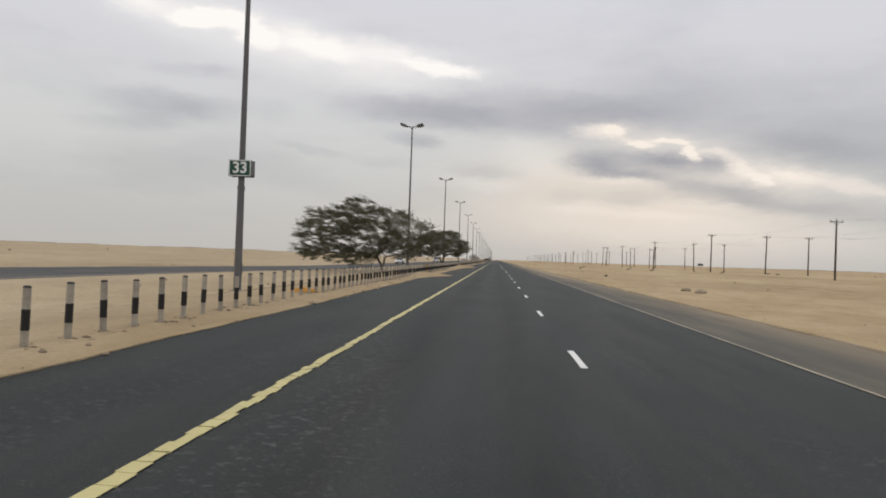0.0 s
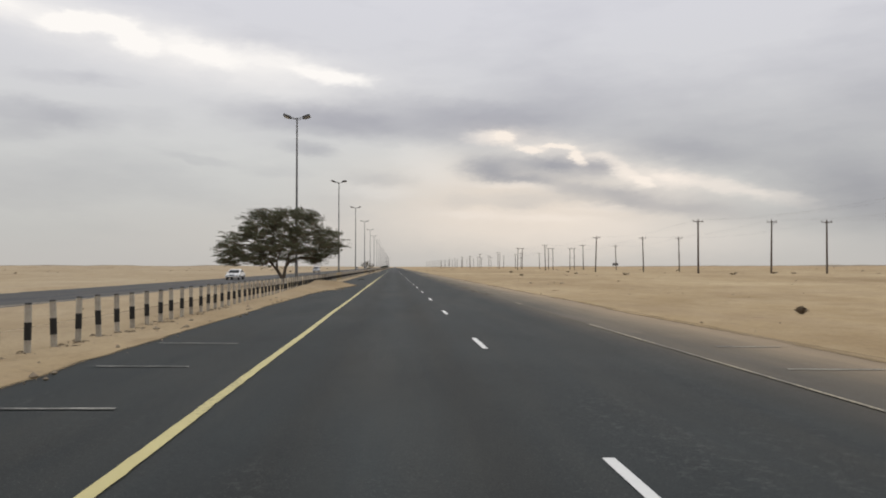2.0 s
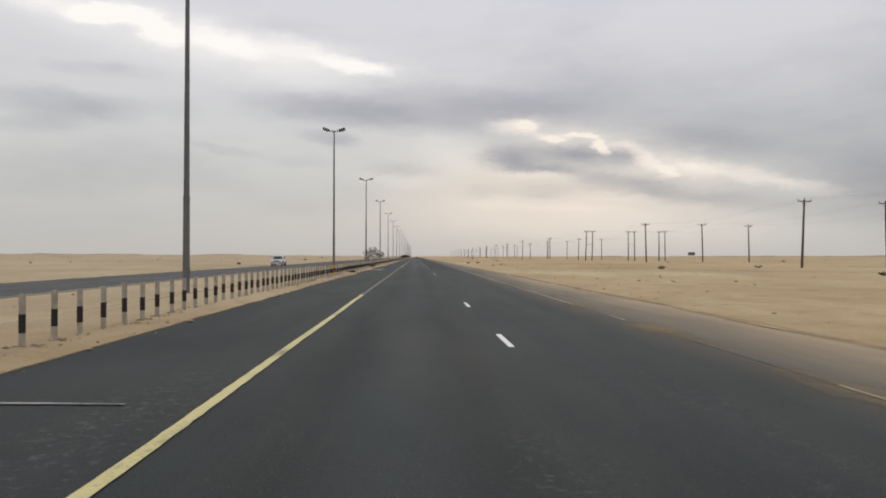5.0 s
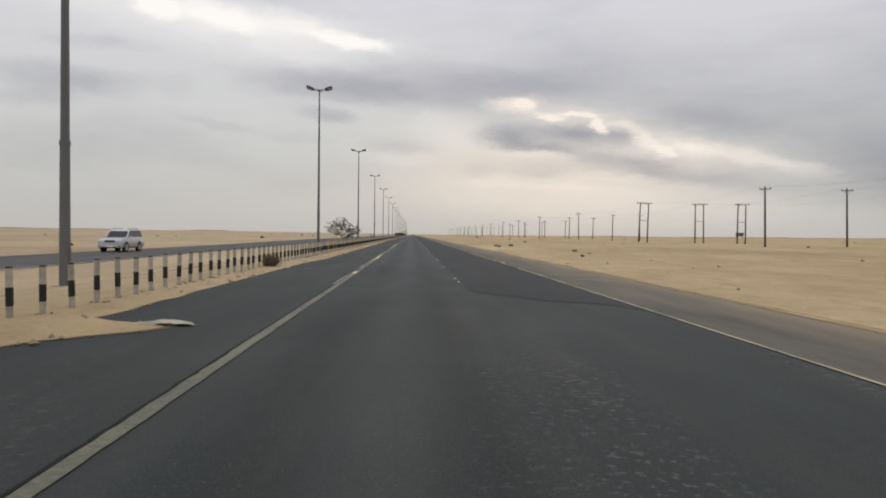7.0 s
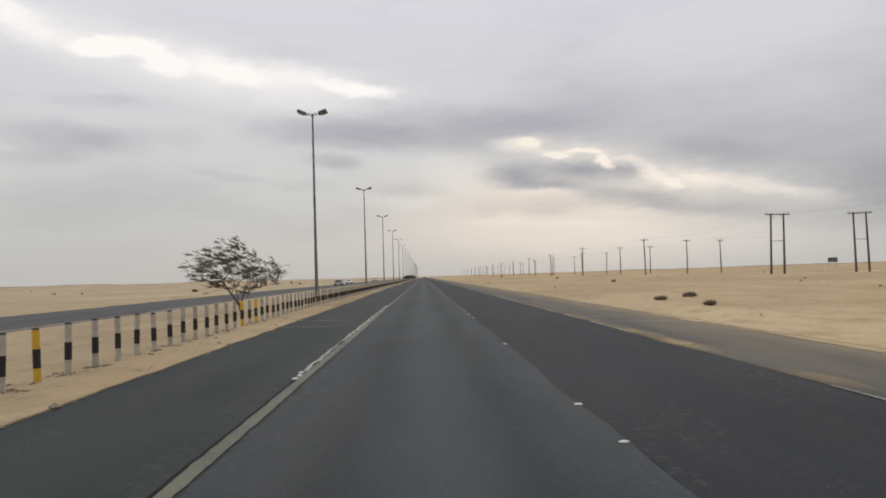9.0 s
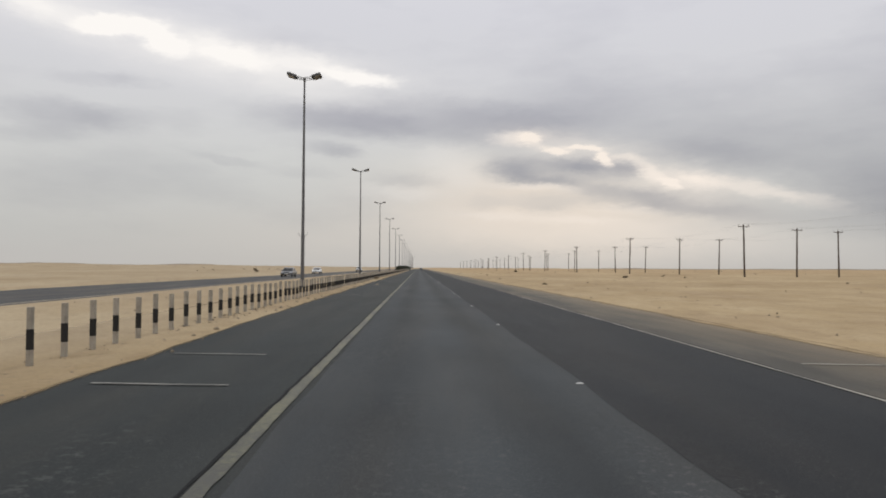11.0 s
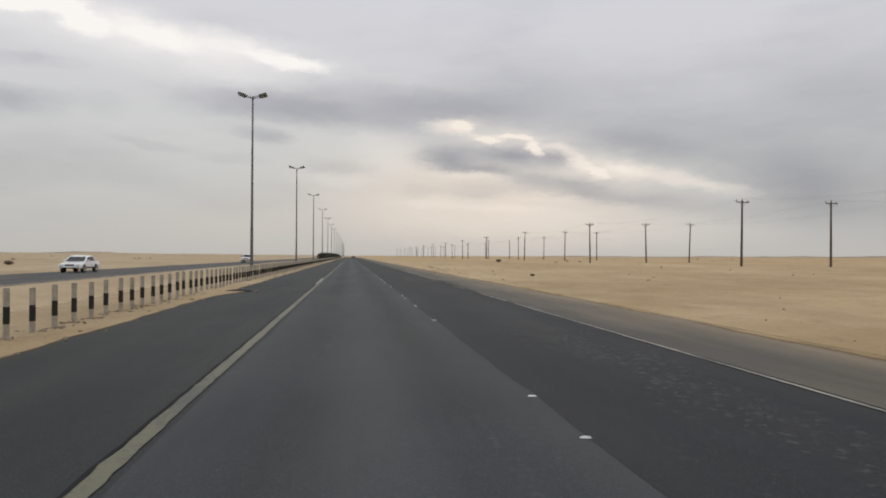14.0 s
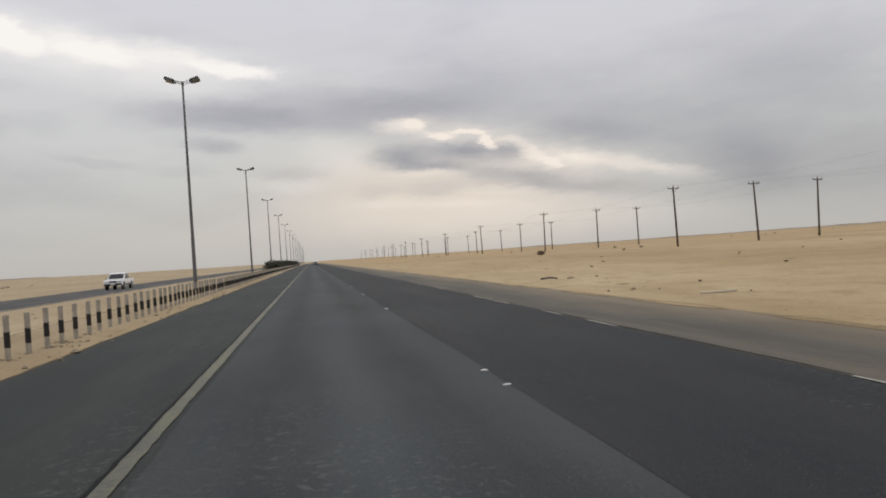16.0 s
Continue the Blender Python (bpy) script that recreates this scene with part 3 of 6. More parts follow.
def ground_z(x, y):
    s = x - bend(y)
    n = fbm(x, y, 0.09, 3.0)
    far = abs(x) + 0.25 * max(y - 560.0, 0.0)
    if s > 7.4:
        z = -0.125 + 0.05 * smoothstep(7.6, 9.5, s) + 0.30 * smoothstep(12, 60, s) * (0.4 + 0.9 * fbm(x, y, 0.025, 9.0))
        z += 0.10 * n * smoothstep(8.0, 12.0, s) + 0.06 * fbm(x, y, 0.42, 5.0) * smoothstep(8.2, 10.5, s)
    elif s > -4.6:
        z = road_z(x, y) - 0.07
    else:
        edge = smoothstep(0.25, -0.5, s - verge(y))
        z = road_z(-5.6 + bend(y), y) - 0.07 + 0.085 * edge + 0.05 * edge * n
        z -= 0.20 * smoothstep(-7.6, -10.0, s) * (1 - smoothstep(-12.5, -15.0, s))
        z += (opposite_z(y) - 0.08) * smoothstep(-14.0, -16.5, s)
        z += 0.04 * fbm(x, y, 0.45, 7.0) * smoothstep(-6.4, -8.0, s) * (1 - smoothstep(-14, -16, s))
        if -27.5 < s < -16.0:
            z = opposite_z(y) + 0.02 - 0.09 * smoothstep(-16.7, -18.0, s)
        elif s <= -27.5:
            z += 0.10 + 0.35 * smoothstep(-28, -70, s) * (0.3 + fbm(x, y, 0.02, 2.0)) + 0.07 * n
        for ty, amount in ((64.5, 0.30), (122.0, 0.30), (332.0, 0.18)):
            z += amount * math.exp(-((y - ty) / 5.5) ** 2 - ((s + 9.6) / 2.6) ** 2)
    z += smoothstep(90, 500, far) * (0.9 + 1.5 * fbm(x, y, 0.006, 1.0)) * (0.3 + 0.7 * smoothstep(350, 800, y))
    if x < -60:
        shoulder_rise = 1.1 * (1 - smoothstep(130, 290, y)) + 1.7 * smoothstep(600, 800, y)
        z += shoulder_rise * smoothstep(60, 260, -x) * (0.8 + 0.8 * fbm(x, y, 0.012, 4.0))
    return z


def stretch_out(a, b, first, grow):
    out, step, v = [], first, a
    while v < b:
        v += step
        step *= grow
        out.append(v)
    return out


xs_right = [7.0, 7.5, 7.8, 8.2, 8.7, 9.3] + stretch_out(9.3, 3800, 0.8, 1.075)
xs_left = [4.6, 4.8, 5.0, 5.2, 5.35, 5.5, 5.7, 5.9, 6.2, 6.6, 7.1, 7.7, 8.3, 9.0, 9.7, 10.4, 11.2, 12.0, 13.0, 14.0, 15.0, 15.9, 16.3, 16.7, 17.1, 17.5, 18.0, 21.0, 27.4, 27.7, 29.0] + stretch_out(29.0, 3800, 1.6, 1.085)
xs = [-v for v in reversed(xs_left)] + [-2.0, 2.0] + xs_right
ys = [-600, -300, -150, -80] + [-40 + 1.5 * i for i in range(460)] + stretch_out(650, 4600, 2.0, 1.05)
verts = [(x, y, ground_z(x, y)) for y in ys for x in xs]
w = len(xs)
faces = [(j * w + i, j * w + i + 1, (j + 1) * w + i + 1, (j + 1) * w + i) for j in range(len(ys) - 1) for i in range(w - 1)]
ground = data_part("ground", verts, faces, SAND, smooth=True)
tagged(ground, "pale tan windblown desert sand with scattered stains", "ground", kind="structure")


def strip(name, x0, x1, y0, y1, lift, mat, label, category, step=1.0, rag0=0.0, rag1=0.0, parent=None, z=None, kind="structure", seed=0.0):
    """A band of road surface between two lines along the road, with ragged edges where asked."""
    n = max(2, int((y1 - y0) / step) + 1)
    cols = 6
    v = []
    for j in range(n):
        y = y0 + (y1 - y0) * j / (n - 1)
        a = (x0(y) if callable(x0) else x0) + rag0 * fbm(seed, y, 0.35, 11.0 + seed)
        b = (x1(y) if callable(x1) else x1) + rag1 * fbm(seed, y, 0.35, 17.0 + seed)
        for i in range(cols):
            x = a + (b - a) * i / (cols - 1) + bend(y)
            v.append((x, y, (road_z(x, y) if z is None else z(y)) + lift))
    f = [(j * cols + i, j * cols + i + 1, (j + 1) * cols + i + 1, (j + 1) * cols + i) for j in range(n - 1) for i in range(cols - 1)]
    ob = data_part(name, v, f, mat, parent)
    if parent is None:
        tagged(ob, label, category, kind=kind)
    return ob


def edge_line(y):
    return 4.93 - 0.0004 * min(max(y, 0.0), 540.0)


CHANGE = 250.0
END = 2600.0
road = strip("road", lambda y: verge(y) - 0.7, 7.75, -60, END, 0.0, ASPHALT, "dark grey two-lane asphalt carriageway with worn patches", "road", 0.8, 0.22, 0.45)
shoulder = strip("road_shoulder", edge_line, 8.3, -60, END, 0.006, ASPHALT_DUSTY, "dusty brown-grey asphalt shoulder strewn with sand", "road shoulder", 0.8, 0.0, 0.3, seed=3.0)
lane_old = strip("road_lane_aged", -2.25, 1.32, -60, END, 0.005, ASPHALT_AGED, "lighter aged grey asphalt lane", "road lane", 0.8, 0.05, 0.08, seed=5.0)
lane_new = strip("road_lane_resurfaced", lambda y: 1.28 + 3.3 * (1 - smoothstep(CHANGE - 6.5, CHANGE - 2.0, y + 1.0 * fbm(y, 3.0, 0.5, 81.0))), lambda y: edge_line(y) - 0.1, CHANGE - 6.5, END, 0.0075, ASPHALT_NEW, "freshly resurfaced black asphalt lane", "road lane", 0.8, 0.06, 0.08, seed=7.0)
opposite = strip("opposite_road", OPP_FAR, OPP_NEAR, -60, END, 0.0, ASPHALT_FAR, "grey asphalt opposite carriageway beyond the sandy median", "road", 2.0, 0.4, 0.4, z=opposite_z, seed=9.0)
opp_line = strip("opposite_road_marking", OPP_NEAR - 0.75, OPP_NEAR - 0.5, -60, END, 0.006, DULL, "pale worn edge line of the opposite carriageway", "road marking", 2.0, z=opposite_z)


def marks(name, spans, width, lift, mat, label, ribs=0.0, fill=1.0):
    """Road markings: spans of (x, y0, y1); with ribs the paint is laid as raised bars."""
    v, f = [], []
    for x, y0, y1 in spans:
        n = max(1, int((y1 - y0) / (ribs or 6.0)))
        for k in range(n):
            a = y0 + (y1 - y0) * k / n
            b = y0 + (y1 - y0) * (k + (fill * random.choice((0.86, 0.93, 0.96, 0.99)) if ribs else 1.0)) / n
            o = len(v)
            jit = random.uniform(-0.022, 0.022) if ribs else 0.0
            wide = width * (random.uniform(0.72, 1.1) if ribs else 1.0)
            for y in (a, b):
                for s in (-0.5, 0.5):
                    xx = x + s * wide + bend(y) + jit
                    v.append((xx, y, road_z(xx, y) + lift))
            f.append((o, o + 1, o + 3, o + 2))
            if ribs:
                for y in (a, b):
                    for s in (-0.5, 0.5):
                        xx = x + s * wide + bend(y) + jit
                        v.append((xx, y, road_z(xx, y) - 0.002))
                f += [(o, o + 4, o + 5, o + 1), (o + 2, o + 3, o + 7, o + 6)]
    ob = data_part(name, v, f, mat)
    return tagged(ob, label, "road marking", kind="structure")


YX = -2.39


def brushed(name, spans, width, lift, mat, label, rag=0.02):
    """A painted line with frayed edges that wanders a little."""
    v, f = [], []
    for x, y0, y1 in spans:
        n = int((y1 - y0) / 0.22)
        o = len(v)
        for k in range(n + 1):
            y = y0 + (y1 - y0) * k / n
            xc = x + 0.018 * fbm(y, x, 0.12, 41.0) + bend(y)
            for s in (-1, 1):
                xx = xc + s * width / 2 + rag * (0.5 * fbm(y, s, 1.1, 43.0) + 0.9 * fbm(y, s, 4.0, 44.0))
                v.append((xx, y, road_z(xx, y) + lift))
        f += [(o + 2 * k, o + 2 * k + 1, o + 2 * k + 3, o + 2 * k + 2) for k in range(n)]
    return tagged(data_part(name, v, f, mat), label, "road marking", kind="structure")


marks("road_marking_yellow", [(YX, -60, 62)], 0.135, 0.012, YELLOW, "ribbed yellow edge line with worn blocks", ribs=0.26)
brushed("road_marking_yellow_smooth", [(YX, 62, 118), (YX + 0.035, 118, 136), (YX - 0.065, 118, 134), (YX, 136, 190)], 0.13, 0.0125, YELLOW, "smooth yellow edge line, doubled for a stretch", 0.014)
brushed("road_marking_faded", [(YX, 190, 254.6), (YX + 0.02, 256.0, 269.5), (YX, 277.0, 1500)], 0.145, 0.011, PALE, "faded pale yellow edge line")
brushed("road_marking_patch", [(YX, 269.5, 277.0), (YX - 0.02, 254.6, 256.0)], 0.15, 0.0115, YELLOW, "fresher yellow patch of the edge line")
brushed("road_marking_sealant", [(YX - 0.1, 192, 284), (YX - 0.1, 290, 345), (YX - 0.1, 352, 420), (YX - 0.1, 423, 700)], 0.038, 0.010, TAR_AND_SHADE, "black tar seam beside the yellow edge line")
marks("road_marking_studs_row", [(YX - 0.11, 306, 333), (YX - 0.11, 496, 504)], 0.08, 0.019, RIB, "broken chain of white rib blocks beside the edge line", ribs=0.34, fill=0.62)
marks("road_marking_ribs", [(YX - 0.115, 249, 284)], 0.05, 0.017, RIB, "thin chain of chalky ribs beside the edge line", ribs=0.27, fill=0.4)
marks("road_marking_dashes", [(1.27, 10.5 + 9.64 * k, 12.5 + 9.64 * k) for k in range(-6, 23) if k not in (19, 20, 21)], 0.105, 0.012, WHITE, "white dashed lane line")
near_spans, far_spans = [], []
for k in range(-40, 1000):
    y = 1.5 * k
    keep = 1.0 if y < 84 or 186 < y < 256 else 0.12 if y < 186 else 0.8 if y < 288 else 0.4 if 290 < y < 330 or 400 < y < 445 else 0.92 if y < 486 else 0.55 if y < 506 else 0.3
    if random.random() < keep:
        (near_spans if y < 288 else far_spans).append((edge_line(y), y, y + 1.5))
marks("road_marking_edge", near_spans, 0.07, 0.013, DULL, "worn yellowish edge line along the shoulder")
marks("road_marking_edge_worn", far_spans, 0.06, 0.013, EDGE_WORN, "almost worn-off pale edge line, broken in places")
strip("road_edge_seam", lambda y: edge_line(y) + 0.04, lambda y: edge_line(y) + 0.08 + 0.05 * fbm(y, 4.0, 0.4, 61.0), 345, 900, 0.0115, TAR_AND_SHADE, "black open seam along the shoulder's edge", "crack", 0.6)

# ---------------------------------------------------------------- lamp posts
POST_X = -10.25


def lamp_post(brackets=False):
    post = new("lamp_post")
    tagged(post, "tall grey steel lamp post with twin lanterns in the sandy median", "lamp post", "lamp posts along the median")
    part("base_plate", box(bmesh.new(), (0.5, 0.5, 0.04), (0, 0, 0.02), bevel=0.008), STEEL, post)
    part("lower_shaft", rod([(0, 0, 0), (0, 0, 2.0), (0, 0, 4.1)], [0.155, 0.145, 0.135], 16), STEEL, post, smooth=True)
    part("collar", rod([(0, 0, 4.06), (0, 0, 4.2)], [0.15, 0.15], 16), STEEL, post)
    part("upper_shaft", rod([(0, 0, 4.15), (0, 0, 10.0), (0, 0, 16.6)], [0.125, 0.10, 0.07], 16), STEEL, post, smooth=True)
    part("access_door", box(bmesh.new(), (0.012, 0.13, 0.45), (0.15, 0, 0.9), bevel=0.004), STEEL_DARK, post)
    for s in (-1, 1) if brackets else ():
        part("flag_bracket", rod([(s * 0.12, 0, 4.1), (s * 0.28, 0, 4.2), (s * 0.38, 0, 4.42)], 0.018, 8), STEEL, post)
    part("head_block", box(bmesh.new(), (0.16, 0.2, 0.3), (0, 0, 16.6), bevel=0.02), STEEL, post)
    part("cross_tube", rod([(0, -0.46, 16.68), (0, 0.46, 16.68)], 0.035, 10), STEEL, post)
    for s in (-1, 1):
        turn = Matrix.Rotation(s * radians(-17), 4, "Y")
        for dy in (-0.42, 0.0, 0.42):
            part("arm", rod([(0, dy, 16.68), (s * 0.3, dy, 16.74), (s * 0.6, dy, 16.83)], 0.024, 8), STEEL, post)
            bm = bmesh.new()
            r = bmesh.ops.create_cube(bm, size=1.0, matrix=Matrix.Diagonal((0.82, 0.37, 0.22, 1)))
            for v in r["verts"]:
                if v.co.z > 0:
                    v.co.x *= 0.88
                    v.co.y *= 0.7
                if v.co.x * s < 0:
                    v.co.y *= 0.6
                    v.co.z *= 0.7
            bmesh.ops.bevel(bm, geom=bm.edges[:], offset=0.03, segments=2, affect="EDGES")
            place = Matrix.Translation((s * 0.94, dy, 16.94)) @ turn
            bm.transform(place)
            lantern = part("lantern", bm, STEEL_DARK, post, "dark tapered lantern housing")
            bm = bmesh.new()
            box(bm, (0.52, 0.26, 0.05), (s * 0.07, 0, -0.105), bevel=0.018)
            bm.transform(place)
            part("lens", bm, LENS, lantern, "grey glass lens")
    return post


POST_YS = [28.0, 82.7, 138.2, 193.7, 249.2, 304.7, 360.3, 416.7, 472.0, 528.2, 584.5, 640.9, 697.4, 754.0, 810.6] + [867.2 + 56.6 * k for k in range(12)]
first_post = lamp_post()
for k, y in enumerate(POST_YS):
    m = pose(POST_X, y, ground_z(POST_X, y) - 0.03, 0, 0, random.uniform(-4, 4))
    if k == 0:
        first_post.matrix_basis = m
    elif k == 7:
        lamp_post(True).matrix_basis = m
    else:
        copy_thing(first_post, m)

# the marker board on the first post
board = new("marker_sign")
tagged(board, "dark green marker board with white number 33 on a lamp post", "sign")
board.matrix_basis = pose(POST_X + 0.0, POST_YS[0] - 0.2, 4.8)
part("panel", box(bmesh.new(), (0.92, 0.05, 0.66), (0, 0, 0), bevel=0.012), SIGN_GREEN, board)
bm = bmesh.new()
for size, at in (((0.88, 0.012, 0.03), (0, -0.03, 0.3)), ((0.88, 0.012, 0.03), (0, -0.03, -0.3)), ((0.03, 0.012, 0.57), (-0.425, -0.03, 0)), ((0.03, 0.012, 0.57), (0.425, -0.03, 0))):
    box(bm, size, at)
part("border", bm, SIGN_WHITE, board, "white painted border")
curve = bpy.data.curves.new("numerals", "FONT")
curve.body, curve.size, curve.align_x, curve.align_y, curve.extrude, curve.offset = "33", 0.62, "CENTER", "CENTER", 0.006, 0.014
text = new("numerals", curve)
bpy.context.view_layer.update()
numerals = bpy.data.meshes.new_from_object(text.evaluated_get(bpy.context.evaluated_depsgraph_get()))
bpy.data.objects.remove(text)
numerals.materials.clear()
numerals.materials.append(SIGN_WHITE)
digits = new("numerals", numerals)
digits.parent = board
digits.matrix_basis = pose(0, -0.034, 0.0, 90, 0, 0)
tagged(digits, "white numerals 33")
part("back_panel", box(bmesh.new(), (0.92, 0.05, 0.66), (0, 0.4, 0), bevel=0.012), STEEL, board, "grey back of a second board")
for s in (-1, 1):
    part("side_rail", box(bmesh.new(), (0.03, 0.36, 0.5), (s * 0.43, 0.2, 0), bevel=0.006), STEEL, board)
for z in (-0.2, 0.2):
    part("clamp", box(bmesh.new(), (0.34, 0.1, 0.05), (0, 0.06, z), bevel=0.01), STEEL, board)

# ---------------------------------------------------------------- bollards
BX, GAP = -6.39, 0.97
BOLLARD_H = 0.87


def bollard(paint, name_label):
    b = new("bollard")
    tagged(b, name_label, "bollard", "bollards along the median edge")
    r = 0.055
    part("lower_section", rod([(0, 0, -0.12), (0, 0, 0.27)], r, 10), paint, b, smooth=True)
    part("band", rod([(0, 0, 0.27), (0, 0, 0.56)], r + 0.002, 10), POST_BLACK, b, "black painted band", smooth=True)
    part("upper_section", rod([(0, 0, 0.56), (0, 0, BOLLARD_H - 0.02)], r, 10), paint, b, smooth=True)
    part("cap", rod([(0, 0, BOLLARD_H - 0.02), (0, 0, BOLLARD_H), (0, 0, BOLLARD_H + 0.012)], [r, r * 0.95, r * 0.6], 10), TRIM, b)
    return b


YELLOW_YS = (65.9, 141.7, 145.7, 215.25, 216.2, 224.4, 282.2, 284.2, 289.0, 303.0, 306.2, 318.6, 320.0, 357.9)
STRETCHES = ((6.0, 130.0), (205.0, 312.0), (400.0, 462.0))
# posts whose places are known; between them the posts stand evenly
KNOWN = (9.28, 26.05, 42.08, 58.85, 76.84, 93.05, 108.1, 123.4, 207.4, 223.55, 239.38, 255.24, 270.95, 288.1, 306.2, 322.3,
         401.64, 418.6, 435.95, 453.3, 470.77, 489.43, 506.4, 522.15, 538.6)
post_ys = [9.28 - 0.965 * k for k in range(5, 0, -1)]
for a, b in zip(KNOWN, KNOWN[1:]):
    n = round((b - a) / 0.965)
    post_ys += [a + (b - a) * k / n for k in range(n)]
post_ys += [KNOWN[-1] + 0.965 * k for k in range(350)]
white_master = yellow_master = None
stuff_v = {0: ([], []), 1: ([], []), 2: ([], [])}


def ring(out, x, y, z0, z1, r, sides=6):
    v, f = out
    o = len(v)
    for z in (z0, z1):
        for k in range(sides):
            a = 2 * math.pi * k / sides
            v.append((x + r * math.cos(a), y + r * math.sin(a), z))
    f.extend((o + k, o + (k + 1) % sides, o + sides + (k + 1) % sides, o + sides + k) for k in range(sides))
    f.append(tuple(o + sides + k for k in range(sides)))


for y in post_ys:
    x = BX + bend(y) + random.uniform(-0.02, 0.02)
    z = road_z(BX + bend(y), y) - 0.01 - random.uniform(0.0, 0.04)
    yel = any(abs(y - q) < 0.5 for q in YELLOW_YS)
    if any(a < y < b for a, b in STRETCHES):
        m = pose(x, y, z, random.uniform(-1.5, 1.5), random.uniform(-2, 2), random.uniform(0, 360))
        if yel:
            if yellow_master is None:
                yellow_master = bollard(POST_YELLOW, "yellow and black banded round concrete bollard in sand")
                yellow_master.matrix_basis = m
            else:
                copy_thing(yellow_master, m)
        elif white_master is None:
            white_master = bollard(POST_WHITE, "weathered white bollard with a black band, set in sand")
            white_master.matrix_basis = m
        else:
            copy_thing(white_master, m)
    else:
        tone = 2 if yel else 0
        ring(stuff_v[tone], x, y, z - 0.1, z + 0.27, 0.055)
        ring(stuff_v[1], x, y, z + 0.27, z + 0.56, 0.057)
        ring(stuff_v[tone], x, y, z + 0.56, z + BOLLARD_H, 0.055)
row = new("bollard_row")
tagged(row, "long row of white bollards with black bands along the median", "bollards", kind="stuff")
data_part("posts", *stuff_v[0], POST_WHITE, row)
data_part("yellow_posts", *stuff_v[2], POST_YELLOW, row, "yellow painted posts")
data_part("bands", *stuff_v[1], POST_BLACK, row, "black painted bands")

# ---------------------------------------------------------------- road studs and shoulder bars
STUD_YS = (251.2, 253.0, 261.7, 270.2, 272.0, 280.3, 290.3, 292.0, 301.6, 303.5, 311.0, 321.0, 323.4, 327.0, 329.3, 331.4, 340.2, 349.8, 359.6, 369.0, 378.9, 388.4,
           398.0, 402.0, 403.3, 407.7, 415.2, 417.0, 421.0, 430.7, 434.5, 435.9, 437.3, 440.6, 450.2, 463.9, 465.7, 475.0, 479.9, 483.8, 485.5, 493.3, 499.1,
           503.4, 504.6, 512.8, 514.6, 523.0, 532.2, 533.3, 545.6, 555.0, 565.0)
bm = bmesh.new()
tube(bm, [(0, 0, 0), (0, 0, 0.012), (0, 0, 0.022)], [0.055, 0.047, 0.022], 10)
bmesh.ops.scale(bm, vec=(1.0, 0.5, 0.6), verts=bm.verts)
stud = part("road_stud", bm, STUD)
tagged(stud, "small white ceramic road stud on the lane line", "road stud", "road studs on the lane line")
for k, y in enumerate(STUD_YS):
    x = 1.24 + bend(y)
    m = pose(x, y, road_z(x, y) + 0.009, 0, 0, random.uniform(-8, 8)) @ Matrix.Diagonal((1, random.uniform(0.9, 1.5), 1, 1))
    if k == 0:
        stud.matrix_basis = m
    else:
        copy_thing(stud, pose(x, y, road_z(x, y) + 0.009, 0, 0, random.uniform(-8, 8)))

BAR_YS = (43.0, 46.05, 49.4, 72.3, 75.4, 78.55, 104.7, 107.7, 111.1, 114.2, 134.0, 137.1, 140.2, 163.3, 166.4, 169.5, 193.0, 196.1, 199.2, 222.1, 225.25, 228.25, 231.0, 254.1, 257.2, 260.5,
          280.5, 283.8, 286.9, 290.0, 317.7, 320.85, 339.0, 342.1, 368.4, 371.5, 397.0, 400.25, 403.75, 407.1, 426.0, 430.0, 433.0, 435.6, 462.0, 491.0, 520.0)


def rumble_bars(name, x0, x1, half, mat, label):
    bv, bf = [], []
    for y in BAR_YS:
        if random.random() < 0.04:
            continue
        a, b = x0 + random.uniform(-0.2, 0.35), x1 + random.uniform(-0.3, 0.2)
        o, n = len(bv), 9
        for i in range(n):
            x = a + (b - a) * i / (n - 1) + bend(y)
            yy = y + 0.02 * fbm(x, y, 1.5)
            thick = half * (0.9 + 0.5 * abs(fbm(x * 2, y, 1.1, 4.0)))
            for s in (-1, 1):
                bv.append((x, yy + s * thick, road_z(x, yy) + 0.016))
        bf += [(o + 2 * i, o + 2 * i + 2, o + 2 * i + 3, o + 2 * i + 1) for i in range(n - 1)]
    return tagged(data_part(name, bv, bf, mat), label, "road marking", kind="structure")


rumble_bars("road_marking_bars", -4.9, -3.3, 0.034, BAR, "pale worn rumble bars across the inner shoulder")
rumble_bars("road_marking_bars_outer", 5.6, 7.2, 0.042, BAR_PALE, "pale rumble bars across the dusty outer shoulder")

# ---------------------------------------------------------------- sand drifts


def soft_sheet(name, v, f, cover, label):
    ob = data_part(name, v, f, SAND_SOFT, smooth=True)
    layer = ob.data.attributes.new("cover", "FLOAT", "POINT")
    layer.data.foreach_set("value", cover)
    return tagged(ob, label, "sand drift", kind="structure")


